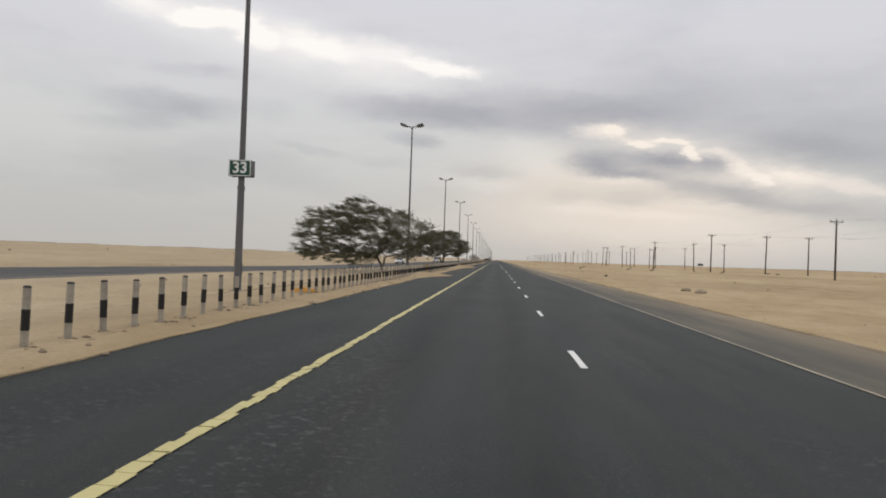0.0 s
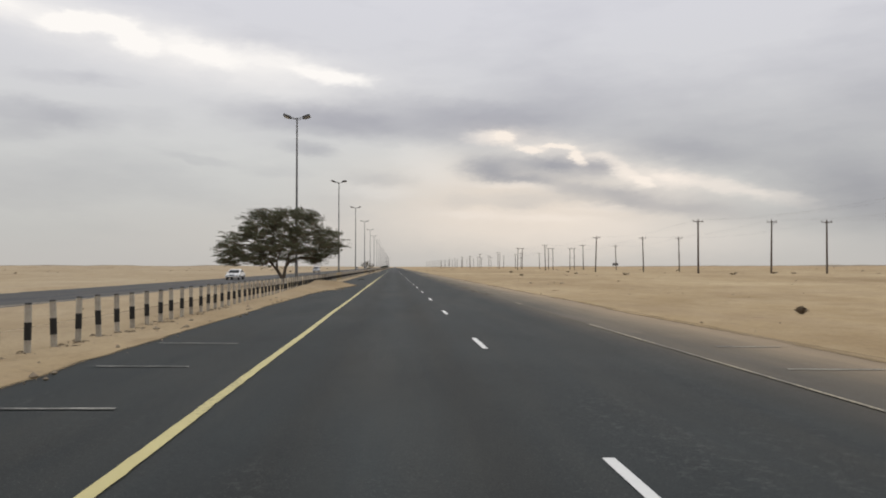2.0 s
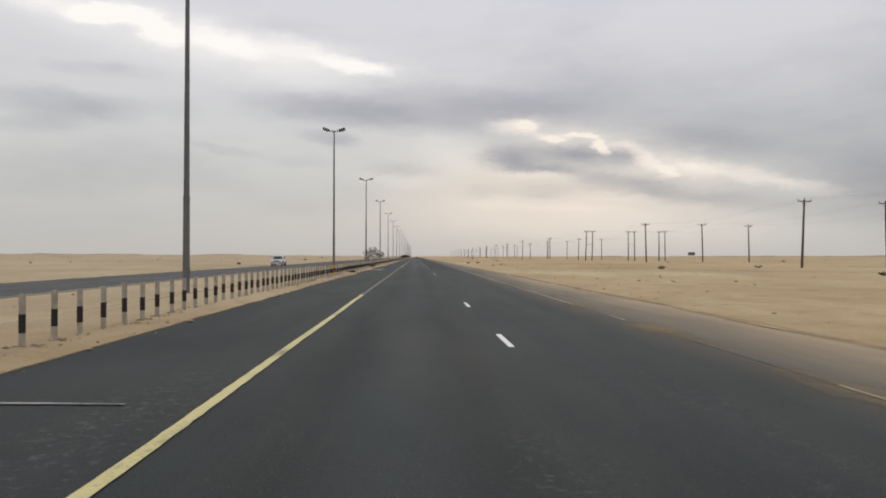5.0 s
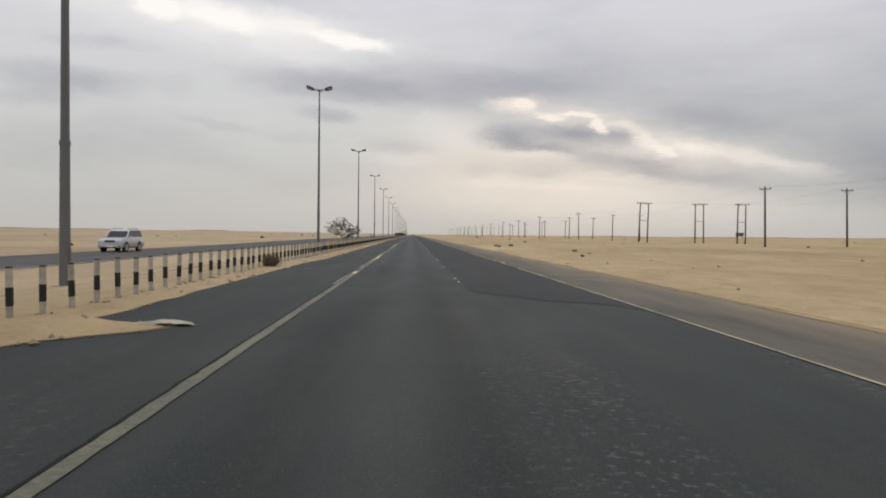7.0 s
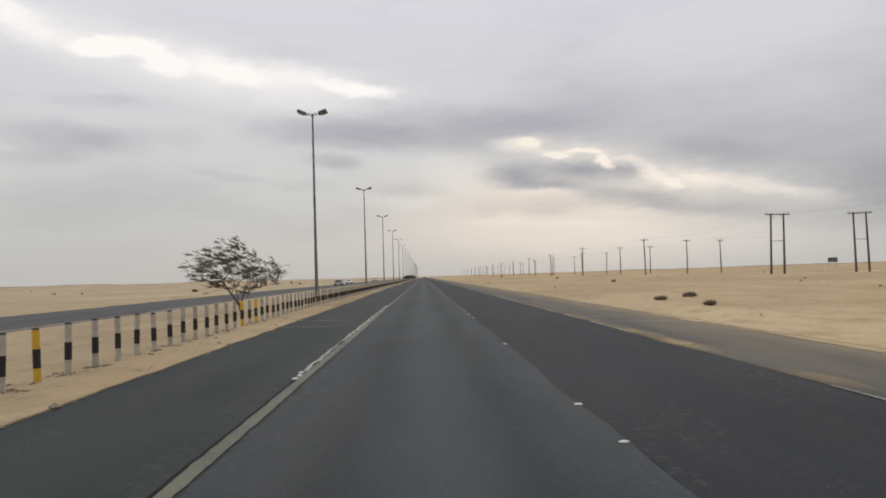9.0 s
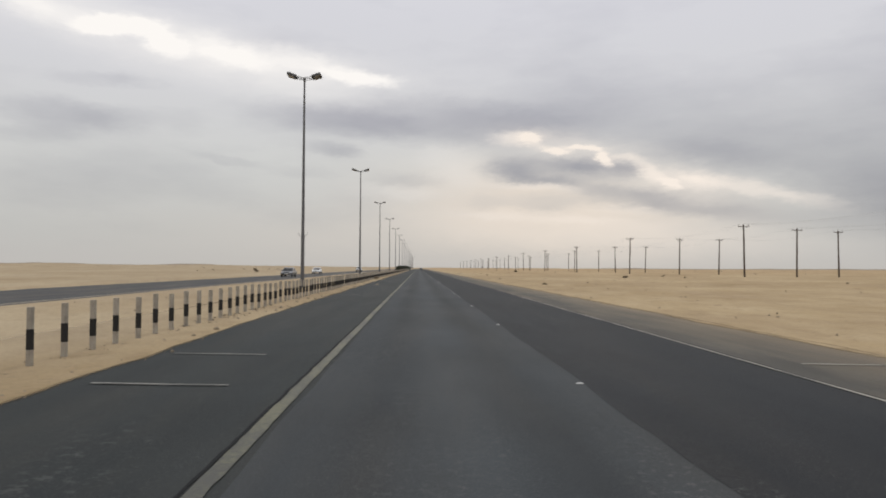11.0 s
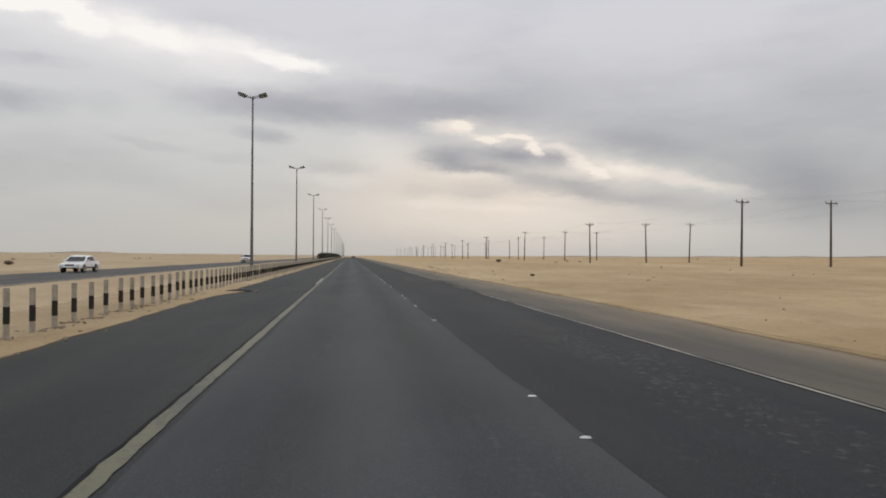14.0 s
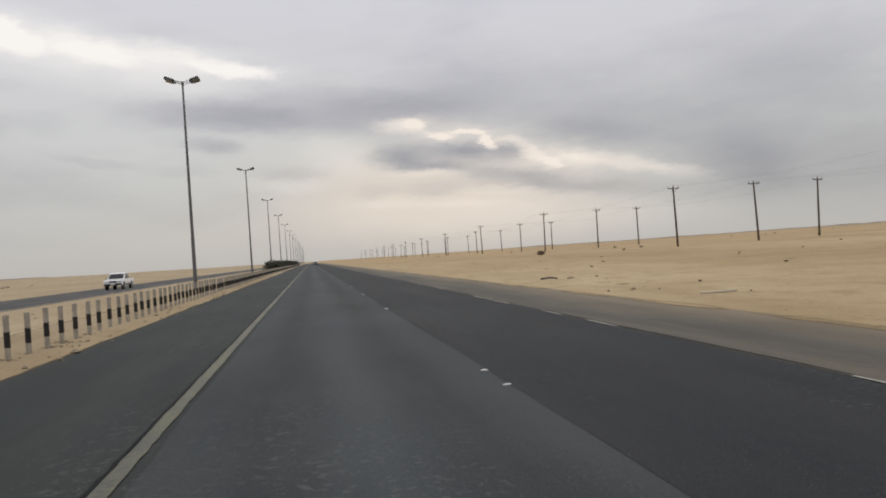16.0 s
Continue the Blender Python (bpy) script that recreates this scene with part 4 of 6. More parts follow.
def sand_verge():
    """Blown sand along the median's edge, with tongues that run out over the shoulder."""
    nx, ny, y0, step = 26, 2000, -40.0, 0.35
    v, cover = [], []
    for j in range(ny + 1):
        y = y0 + step * j
        rim, hump = sand_edge(y) + 0.22, sum(h * tongue(y, tip, near * 0.8, far) for tip, _, near, far, h in TONGUES)
        out = smoothstep(0.1, 1.2, rim - verge(y))
        for i in range(nx + 1):
            s = -9.2 + (rim + 9.2) * (i / nx) ** 0.6
            x = s + bend(y)
            base = max(ground_z(x, y), road_z(x, y) + 0.004)
            mound = smoothstep(rim, rim - 2.4, s) * smoothstep(-9.2, -7.2, s)
            z = base + 0.011 + mound * (hump + 0.02 * fbm(x, y, 0.9, 21.0)) + 0.006 * fbm(x, y, 3.0, 22.0) * min(1.0, 2 * mound)
            v.append((x, y, z))
            cover.append(min((rim - s) / (0.40 + 0.45 * out), 1.0) * smoothstep(-9.2, -8.0, s))
    w = nx + 1
    f = [(j * w + i, j * w + i + 1, (j + 1) * w + i + 1, (j + 1) * w + i) for j in range(ny) for i in range(nx)]
    return soft_sheet("sand_drift_1", v, f, cover, "windblown sand lying in tongues over the road shoulder")


def streak(name, x, half, y0, y1, label, seed, most=0.75):
    """A thin lengthwise trail of sand lying on the asphalt."""
    nx, ny = 10, int((y1 - y0) / 0.5)
    v, cover = [], []
    for j in range(ny + 1):
        y = y0 + (y1 - y0) * j / ny
        xc = x + 0.12 * fbm(y, seed, 0.12, seed)
        for i in range(nx + 1):
            u = 2 * i / nx - 1
            xx = xc + half * u + bend(y)
            v.append((xx, y, road_z(xx, y) + 0.0165))
            cover.append(most * (1 - u * u) * min(1.0, 3 * math.sin(math.pi * j / ny)) * (0.8 + 0.5 * fbm(y, seed, 0.25, seed + 3)))
    w = nx + 1
    f = [(j * w + i, j * w + i + 1, (j + 1) * w + i + 1, (j + 1) * w + i) for j in range(ny) for i in range(nx)]
    return soft_sheet(name, v, f, cover, label)


sand_verge()
streak("sand_drift_2", 5.0, 0.55, 240, 345, "pale trail of sand along the road edge", 27.0, 0.42)
streak("sand_drift_3", 4.9, 0.9, 92, 216, "thin sand feathering over the road edge", 28.0, 0.36)
streak("sand_drift_4", 7.95, 0.4, -30, 640, "loose sand heaped thinly along the shoulder's outer rim", 29.0, 0.6)


# cracks, broken surfacing and small potholes
cv, cf_ = [], []
for x0, x1, y in ((-1.9, 0.7, 56.6), (-1.5, 0.1, 122.1), (-5.0, -3.1, 498.0), (-5.2, -3.6, 474.5)):
    o, n = len(cv), 22
    for i in range(n):
        x = x0 + (x1 - x0) * i / (n - 1)
        yy = y + 0.12 * fbm(x, y, 0.9, 31.0)
        half = 0.012 + 0.02 * abs(fbm(x, y, 2.0, 32.0))
        for q in (-half, half):
            cv.append((x + bend(y), yy + q, road_z(x, yy) + 0.009))
    cf_ += [(o + 2 * i, o + 2 * i + 2, o + 2 * i + 3, o + 2 * i + 1) for i in range(n - 1) if fbm(i * 0.6, y, 0.5, 33.0) > -0.08]
tagged(data_part("road_crack", cv, cf_, TAR_AND_SHADE), "dark irregular cracks across the asphalt", "crack", kind="structure")


def broken_patch(name, x, y, rx, ry, rough, label, mat):
    """An uneven patch where the surfacing has broken up."""
    n, v = 64, []
    for j in range(n + 1):
        for i in range(n + 1):
            u, w = 2 * i / n - 1, 2 * j / n - 1
            px, py = x + rx * u, y + ry * w
            edge = 1.0 - math.sqrt(u * u + w * w) + 0.35 * fbm(px, py, 1.1, 41.0)
            wave = fbm(px * 0.8 + 0.25 * py, py * 0.35, 1.9, 42.0)
            z = 0.003 + rough * max(0.0, 1 - abs(wave) / 0.13) * min(1.0, 2.5 * edge) if edge > 0.02 else 0.0
            v.append((px + bend(py), py, road_z(px, py) + z))
    f = [(j * (n + 1) + i, j * (n + 1) + i + 1, (j + 1) * (n + 1) + i + 1, (j + 1) * (n + 1) + i) for j in range(n) for i in range(n)]
    return tagged(data_part(name, v, f, mat), label, "road damage", kind="structure")


broken_patch("road_patch_1", 3.85, 505.6, 1.25, 5.0, 0.045, "broken up grey asphalt patch with ridges", ASPHALT_BROKEN)
# a lip of lifted asphalt along the shoulder's edge; its shadow is laid as a black strip
strip("road_edge_shadow", lambda y: edge_line(y) + 0.02 + 0.10 * fbm(y, 2.0, 0.5, 51.0), lambda y: edge_line(y) + 0.09 + 0.16 * fbm(y, 2.0, 0.5, 51.0), 493.5, 503.5, 0.019, TAR_AND_SHADE, "black strip laid as the lip's shadow along the broken road edge", "crack", 0.25)
strip("road_edge_lip", lambda y: edge_line(y) + 0.16 + 0.12 * fbm(y, 2.0, 0.5, 51.0), lambda y: edge_line(y) + 0.55 + 0.25 * fbm(y, 5.0, 0.5, 52.0), 493.0, 504.5, 0.021, ASPHALT_BROKEN, "lifted lip of broken asphalt along the road edge", "road damage", 0.25)
broken_patch("road_patch_2", 2.4, 417.6, 0.3, 0.7, 0.03, "crumbled pothole in dark asphalt", ASPHALT_AGED)
broken_patch("road_patch_3", 1.75, 415.1, 0.18, 0.35, 0.03, "crumbled pothole in dark asphalt", ASPHALT_AGED)

# ---------------------------------------------------------------- power line
# (x, y) of each pole, row by row; True marks the H-frames
ROWS = (((57.5, 126.7, False), (57.6, 198.2, False), (57.4, 267.7, False), (60.0, 348.4, False), (62.4, 421.0, True), (62.6, 497.6, False), (59.1, 562.3, False), (60.6, 637.5, False), (60.2, 706.9, False)),
        ((71.7, 127.0, False), (71.7, 197.6, False), (72.6, 270.8, False), (76.2, 351.3, False), (78.4, 422.0, True), (78.3, 507.5, False), (72.8, 560.5, False), (75.6, 637.0, False), (74.4, 705.0, False)),
        ((82.0, 127.0, False), (82.5, 197.1, False), (83.8, 271.8, False), (91.5, 357.0, False), (88.3, 418.0, True), (91.5, 514.5, False), (83.6, 559.2, False), (87.2, 636.6, False), (86.5, 706.0, False)))


def insulator(parent, x, z):
    bm = bmesh.new()
    tube(bm, [(x, 0, z), (x, 0, z + 0.06), (x, 0, z + 0.1), (x, 0, z + 0.16), (x, 0, z + 0.2), (x, 0, z + 0.28)], [0.03, 0.075, 0.04, 0.08, 0.04, 0.06], 8)
    part("insulator", bm, PORCELAIN, parent)


def utility_pole(height=10.2):
    p = new("utility_pole")
    tagged(p, "dark wooden power pole with a crossarm standing in desert sand", "utility pole", "power poles across the desert")
    part("pole", rod([(0, 0, -0.6), (0, 0, 5), (0, 0, height)], [0.19, 0.165, 0.125], 12), WOOD, p, smooth=True)
    part("crossarm", box(bmesh.new(), (2.1, 0.12, 0.14), (0, -0.14, height - 0.28), bevel=0.015), WOOD, p)
    for s in (-1, 1):
        part("brace", rod([(s * 0.62, -0.14, height - 0.34), (0, -0.12, height - 0.95)], 0.022, 6), STEEL_DARK, p)
        insulator(p, s * 0.95, height - 0.21)
    insulator(p, 0.0, height)
    return p


def twin_pole(height=10.8):
    p = new("twin_utility_pole")
    tagged(p, "pair of wooden poles joined by a crossarm as an H-frame", "utility pole", "H-frame power poles")
    for s in (-1, 1):
        part("pole", rod([(s * 1.15, 0, -0.6), (s * 1.13, 0, 5), (s * 1.1, 0, height)], [0.20, 0.175, 0.135], 12), WOOD, p, smooth=True)
        part("brace", rod([(s * 1.1, -0.1, height - 1.1), (s * 0.45, -0.14, height - 0.25)], 0.025, 6), STEEL_DARK, p)
    part("crossarm", box(bmesh.new(), (4.2, 0.14, 0.18), (0, -0.16, height - 0.2), bevel=0.015), WOOD, p)
    part("switch_bar", box(bmesh.new(), (2.2, 0.08, 0.1), (0, -0.14, 5.9), bevel=0.01), STEEL_DARK, p)
    for x in (-1.9, 0.0, 1.9):
        insulator(p, x, height - 0.11)
    return p


first_pole = first_twin = None
for known in ROWS:
    x_end = known[-1][0]
    spots = [(known[0][0], known[0][1] - 70.0 * k, False) for k in (2, 1)] + list(known) + [(x_end, known[-1][1] + 71.0 * k, False) for k in range(1, 11)]
    tips = []
    for x, y, twin in spots:
        z = ground_z(x, y)
        m = pose(x, y, z, random.uniform(-1.2, 1.2), random.uniform(-1.8, 1.8), random.uniform(-6, 6))
        if twin:
            if first_twin is None:
                first_twin = twin_pole()
                first_twin.matrix_basis = m
                ob = first_twin
            else:
                ob = copy_thing(first_twin, m)
            tips.append([m @ Vector((dx, 0, 10.98)) for dx in (-1.9, 0.0, 1.9)])
        else:
            if first_pole is None:
                first_pole = utility_pole()
                first_pole.matrix_basis = m
            else:
                copy_thing(first_pole, m)
            tips.append([m @ Vector(q) for q in ((-0.95, -0.0, 10.28), (0, 0, 10.48), (0.95, 0, 10.28))])
    for k in range(3):
        bm = bmesh.new()
        pts = []
        for a, b in zip(tips, tips[1:]):
            for i in range(8):
                u = i / 8
                pts.append(a[k].lerp(b[k], u) - Vector((0, 0, 1.3 * 4 * u * (1 - u))))
        pts.append(tips[-1][k])
        tube(bm, pts, 0.005, 4)
        wire = part("power_cable", bm, WIRE)
        tagged(wire, "thin sagging bare power cable strung between the poles", "cable", "power cables")

# the billboard far off in the desert
sign = new("billboard")
tagged(sign, "small dark billboard on two posts far out in the sand", "billboard")
sign.matrix_basis = pose(157, 567, ground_z(157, 567), 0, 0, 16)
part("panel", box(bmesh.new(), (4.6, 0.15, 1.7), (0, 0, 3.1), bevel=0.03), STEEL_DARK, sign)
part("frame", box(bmesh.new(), (4.7, 0.08, 0.12), (0, 0.06, 2.2)), STEEL, sign)
for s in (-1, 1):
    part("post", rod([(s * 1.8, 0.12, -0.3), (s * 1.8, 0.12, 3.9)], 0.05, 8), STEEL, sign)

# ---------------------------------------------------------------- trees


def in_blobs(p, blobs):
    return any(((p.x - c[0]) / r[0]) ** 2 + ((p.y - c[1]) / r[1]) ** 2 + ((p.z - c[2]) / r[2]) ** 2 < 1 for c, r in blobs)


def tree(name, label, at, blobs, tips, twigs, leaves, leaf_size, girth, seed, wind=(-0.7, -0.1, 0.02), leaf=None, stems=3, shell=0.55, slim=0.13, reach=1.0, gap=-0.25, pads=90, flat=0.16):
    rnd = random.Random(seed)
    lo = Vector([min(c[i] - r[i] for c, r in blobs) for i in range(3)])
    hi = Vector([max(c[i] + r[i] for c, r in blobs) for i in range(3)])
    # the crown is made of flat pads of foliage with gaps between them
    centres = []
    while len(centres) < pads:
        p = Vector([rnd.uniform(lo[i], hi[i]) for i in range(3)])
        if p.z < 0.35 or not in_blobs(p, blobs):
            continue
        deep = all(in_blobs(p + Vector(d) * shell, blobs) for d in ((1, 0, 0), (-1, 0, 0), (0, 1, 0), (0, -1, 0), (0, 0, 1)))
        if deep and rnd.random() < 0.4 or noise.noise(p * 0.75 + Vector((seed, 0, 0))) < gap:
            continue
        centres.append(p)
    goals = []
    while len(goals) < tips:
        c = rnd.choice(centres)
        p = c + Vector([min(max(rnd.gauss(0, 1), -1.7), 1.7) * k for k in (0.42 * reach, 0.42 * reach, flat)])
        if p.z > 0.3:
            goals.append(p)
    goals.sort(key=lambda p: p.length)
    # limbs: each goal is reached from the node that lies best on the way to it
    pts, parent = [Vector((0, 0, -0.3)), Vector((0, 0, 0.25))], [-1, 0]
    for s in range(stems):
        a = 2 * math.pi * (s + rnd.random() * 0.5) / stems
        lean = Vector((math.cos(a) * 0.5 + wind[0] * 0.3, math.sin(a) * 0.5, 1.0)).normalized()
        prev, q = 1, pts[1]
        for k in range(4):
            q = q + lean * (0.42 + 0.06 * tips ** 0.3) + Vector((rnd.uniform(-0.1, 0.1), rnd.uniform(-0.1, 0.1), 0))
            pts.append(q)
            parent.append(prev)
            prev = len(pts) - 1
    ends = []
    for g in goals:
        best = min(range(2, len(pts)), key=lambda i: (pts[i] - g).length + 0.22 * pts[i].length + (1.5 if pts[i].z > g.z + 0.6 else 0))
        p0 = pts[best]
        d = g - p0
        n = max(1, int(d.length / 0.45))
        prev = best
        for k in range(1, n + 1):
            u = k / n
            q = p0 + d * u + Vector((rnd.uniform(-1, 1), rnd.uniform(-1, 1), rnd.uniform(-0.6, 1))) * 0.10 * (1 if k < n else 0) + Vector((0, 0, 0.10 * math.sin(math.pi * u) * d.length))
            pts.append(q)
            parent.append(prev)
            prev = len(pts) - 1
        ends.append(prev)
    load = [0.0] * len(pts)
    for e in ends:
        load[e] += 1.0
    for i in range(len(pts) - 1, 0, -1):
        load[parent[i]] += load[i]
    rad = [girth * (max(v, 0.6) / tips) ** 0.58 + 0.004 for v in load]
    wv, wf = [], []

    def stick(a, b, ra, rb, sides):
        d = (b - a).normalized()
        u = d.cross(Vector((0.3, 0.2, 1.0))).normalized()
        t = d.cross(u)
        o = len(wv)
        for p, r in ((a, ra), (b, rb)):
            for k in range(sides):
                c = 2 * math.pi * k / sides
                wv.append(tuple(p + r * (math.cos(c) * u + math.sin(c) * t)))
        wf.extend((o + k, o + (k + 1) % sides, o + sides + (k + 1) % sides, o + sides + k) for k in range(sides))

    for i in range(1, len(pts)):
        r = rad[i]
        stick(pts[parent[i]], pts[i], min(rad[parent[i]], r * 1.35), r, 9 if r > 0.05 else 5 if r > 0.015 else 3)
    thing = new(name)
    tagged(thing, label, "tree")
    thing.matrix_basis = pose(*at)
    data_part("trunk", wv, wf, BARK, thing, smooth=True)
    wv, wf = [], []
    lv, lf = [], []
    w = Vector(wind)
    heart = Vector(((lo.x + hi.x) * 0.3, (lo.y + hi.y) * 0.3, hi.z * 0.35))
    for e in ends:
        for _ in range(twigs):
            a = pts[e] if rnd.random() < 0.6 else pts[parent[e]]
            d = Vector((rnd.gauss(0, 1), rnd.gauss(0, 1), rnd.gauss(0.1, 0.7))).normalized()
            out = (a - heart).normalized()
            d = (d * 0.6 + out * rnd.uniform(0.1, 0.8) + w * rnd.uniform(0.6, 1.5)).normalized()
            d.z *= 0.6
            length = rnd.uniform(0.3, 0.75) * reach
            b = a + d * length * 0.5
            c = b + (d + w * 0.6 + Vector((0, 0, -0.12))).normalized() * length * 0.5
            stick(a, b, 0.007, 0.005, 3)
            stick(b, c, 0.005, 0.003, 3)
            for k in range(leaves):
                u = rnd.uniform(0.3, 1.05)
                p = a.lerp(b, u * 2) if u < 0.5 else b.lerp(c, u * 2 - 1)
                ax = (d * 0.7 + w * 0.7 + Vector((rnd.gauss(0, 0.5), rnd.gauss(0, 0.5), rnd.gauss(0, 0.3)))).normalized()
                side = ax.cross(Vector((rnd.gauss(0, 1), rnd.gauss(0, 1), rnd.gauss(0, 1)))).normalized()
                s = leaf_size * rnd.uniform(0.6, 1.3)
                o = len(lv)
                lv.extend(tuple(q) for q in (p, p + ax * s * 0.45 + side * s * slim, p + ax * s, p + ax * s * 0.45 - side * s * slim))
                lf.append((o, o + 1, o + 2, o + 3))
    data_part("twig_mass", wv, wf, TWIG, thing)
    data_part("crown", lv, lf, leaf or LEAF, thing, "small dusty green leaves blown by the wind")
    return thing


TREE_X = -10.2
tree("acacia_tree", "wide windblown acacia with several stems and dusty green leaves", (TREE_X, 64.3, ground_z(TREE_X, 64.3)),
     [((-1.8, 0, 4.3), (2.5, 2.6, 2.1)), ((2.1, -0.8, 3.35), (2.6, 2.0, 2.0)), ((-5.0, 0.2, 3.65), (2.35, 2.3, 1.95)), ((-6.3, 0.3, 2.1), (1.7, 1.8, 1.5)), ((-3.0, 0, 1.6), (2.6, 2.0, 1.0)),
      ((1.2, 0, 1.9), (2.0, 1.8, 1.0))],
     2300, 6, 22, 0.064, 0.12, 11, stems=6, reach=1.05, slim=0.22, wind=(-0.7, -0.05, 0.16), gap=-0.2, pads=360, flat=0.2)
tree("acacia_tree", "dense umbrella-shaped acacia with a split trunk in drifted sand", (-9.1, 122.0, ground_z(-9.1, 122.0)),
     [((-1.1, 1.3, 4.2), (2.0, 2.6, 1.75)), ((0.8, 1.3, 4.3), (1.9, 2.6, 1.8)), ((-2.9, 1.2, 2.9), (2.1, 2.2, 1.4)), ((2.8, 2.2, 3.35), (1.8, 2.2, 1.25)), ((-0.4, 1.2, 2.8), (2.8, 2.4, 0.9)), ((2.2, 2.4, 2.2), (1.4, 1.6, 0.6)), ((-3.6, 1.2, 1.85), (1.6, 1.6, 0.6)), ((-1.4, 1.2, 2.0), (2.4, 2.0, 0.6))],
     2150, 6, 15, 0.07, 0.17, 12, stems=3, slim=0.26, reach=0.9, wind=(-0.8, -0.05, 0.06), gap=-0.5, pads=400, flat=0.15)
tree("acacia_tree", "small sparse acacia sapling with bare twigs beside the bollards", (-10.0, 332.2, ground_z(-10.0, 332.2)),
     [((-0.2, 0, 2.5), (1.3, 1.3, 1.2)), ((-1.3, 0, 2.05), (1.3, 1.2, 0.9)), ((1.1, 0, 1.95), (1.2, 1.2, 0.85)), ((-0.3, 0, 3.1), (0.7, 0.7, 0.55))],
     320, 5, 7, 0.08, 0.06, 17, wind=(-0.7, -0.1, 0.2), stems=4, leaf=LEAF_DRY, shell=0.4, reach=0.65, slim=0.22, pads=240, flat=0.2, gap=-0.6)


def shrub(name, label, at, size, seed, stems=60, leaf=True, category="shrub", mat=None):
    """A low bush of many thin stems with small leaves."""
    rnd = random.Random(seed)
    sv, sf, lv, lf = [], [], [], []
    for _ in range(stems):
        a = rnd.uniform(0, 2 * math.pi)
        t = rnd.uniform(0.0, 1.0) ** 0.6
        p = Vector((math.cos(a) * size[0] * 0.2 * rnd.random(), math.sin(a) * size[1] * 0.2 * rnd.random(), -0.03))
        q = Vector((math.cos(a) * size[0] * t, math.sin(a) * size[1] * t, size[2] * (0.25 + 0.85 * math.sqrt(max(0.0, 1 - t * t)) * rnd.uniform(0.75, 1.05))))
        mid = p.lerp(q, 0.5) + Vector((0, 0, size[2] * 0.12))
        for u, v in ((p, mid), (mid, q)):
            d = (v - u).normalized()
            s = d.cross(Vector((0.2, 0.1, 1))).normalized() * 0.006
            n = d.cross(s)
            o = len(sv)
            for e in (u, v):
                sv.extend(tuple(e + w) for w in (s, -0.5 * s + n * 0.9, -0.5 * s - n * 0.9))
            sf.extend(((o, o + 1, o + 4, o + 3), (o + 1, o + 2, o + 5, o + 4), (o + 2, o, o + 3, o + 5)))
        for _ in range(16 if leaf else 5):
            c = mid.lerp(q, rnd.uniform(-0.3, 1.1)) + Vector((rnd.gauss(0, 1), rnd.gauss(0, 1), rnd.gauss(0, 1))) * 0.09 * size[0]
            ax = Vector((rnd.gauss(0, 1), rnd.gauss(0, 1), rnd.gauss(0.3, 1))).normalized()
            sd = ax.cross(Vector((rnd.gauss(0, 1), 0.3, rnd.gauss(0, 1)))).normalized()
            s = (0.16 if leaf else 0.12) * size[0] * rnd.uniform(0.6, 1.2)
            wd = 0.22 if leaf else 0.06
            o = len(lv)
            lv.extend(tuple(k) for k in (c, c + ax * s * 0.5 + sd * s * wd, c + ax * s, c + ax * s * 0.5 - sd * s * wd))
            lf.append((o, o + 1, o + 2, o + 3))
    thing = new(name)
    tagged(thing, label, category)
    thing.matrix_basis = pose(at[0], at[1], ground_z(at[0], at[1]) if len(at) < 3 else at[2])
    data_part("stalk", sv, sf, TWIG, thing)
    data_part("foliage", lv, lf, mat or (LEAF if leaf else SCRUB), thing)
    return thing


for k in range(16):
    shrub("shrub", "dark green roadside shrub growing in the sandy median", (-10.2 + random.uniform(-0.7, 0.9), 690 + 17.0 * k + random.uniform(-3, 3)),
          (random.uniform(2.2, 3.2), random.uniform(4.5, 7.0), random.uniform(1.5, 2.3)), 40 + k, 190, mat=HEDGE)


def tumbleweed(at, size, seed, count):
    """A ball of thin curling dry twigs."""
    rnd = random.Random(seed)
    v, f = [], []
    for k in range(count):
        p = Vector((rnd.gauss(0, 1), rnd.gauss(0, 1), rnd.gauss(0, 1))).normalized() * rnd.uniform(0.25, 0.9)
        d = (p.cross(Vector((rnd.gauss(0, 1), rnd.gauss(0, 1), rnd.gauss(0, 1)))).normalized() * 0.7 + p * 0.9).normalized()
        step = rnd.uniform(0.10, 0.2)
        width = rnd.uniform(0.006, 0.014)
        o = len(v)
        for i in range(5):
            side = d.cross(Vector((0.3, rnd.gauss(0, 1), 1))).normalized() * width * (1 - i / 5)
            lift = d.cross(side).normalized() * width * 0.8 * (1 - i / 5)
            for q in (p + side, p - side * 0.5 + lift, p - side * 0.5 - lift):
                v.append((q.x * size[0], q.y * size[1], max(q.z * size[2] + size[2] * 0.92, 0.0)))
            p = p + d * step
            d = (d + Vector((rnd.gauss(0, 0.35), rnd.gauss(0, 0.35), rnd.gauss(0, 0.35))) - p * 0.25).normalized()
        for i in range(4):
            for s in range(3):
                a, c = o + 3 * i + s, o + 3 * i + (s + 1) % 3
                f.append((a, c, c + 3, a + 3))
    ob = data_part("tumbleweed", v, f, SCRUB)
    ob.matrix_basis = pose(at[0], at[1], max(ground_z(*at), road_z(*at) - 0.02 if at[0] > -6 else -9))
    tagged(ob, "round dry tumbleweed lodged against the bollards", "tumbleweed")


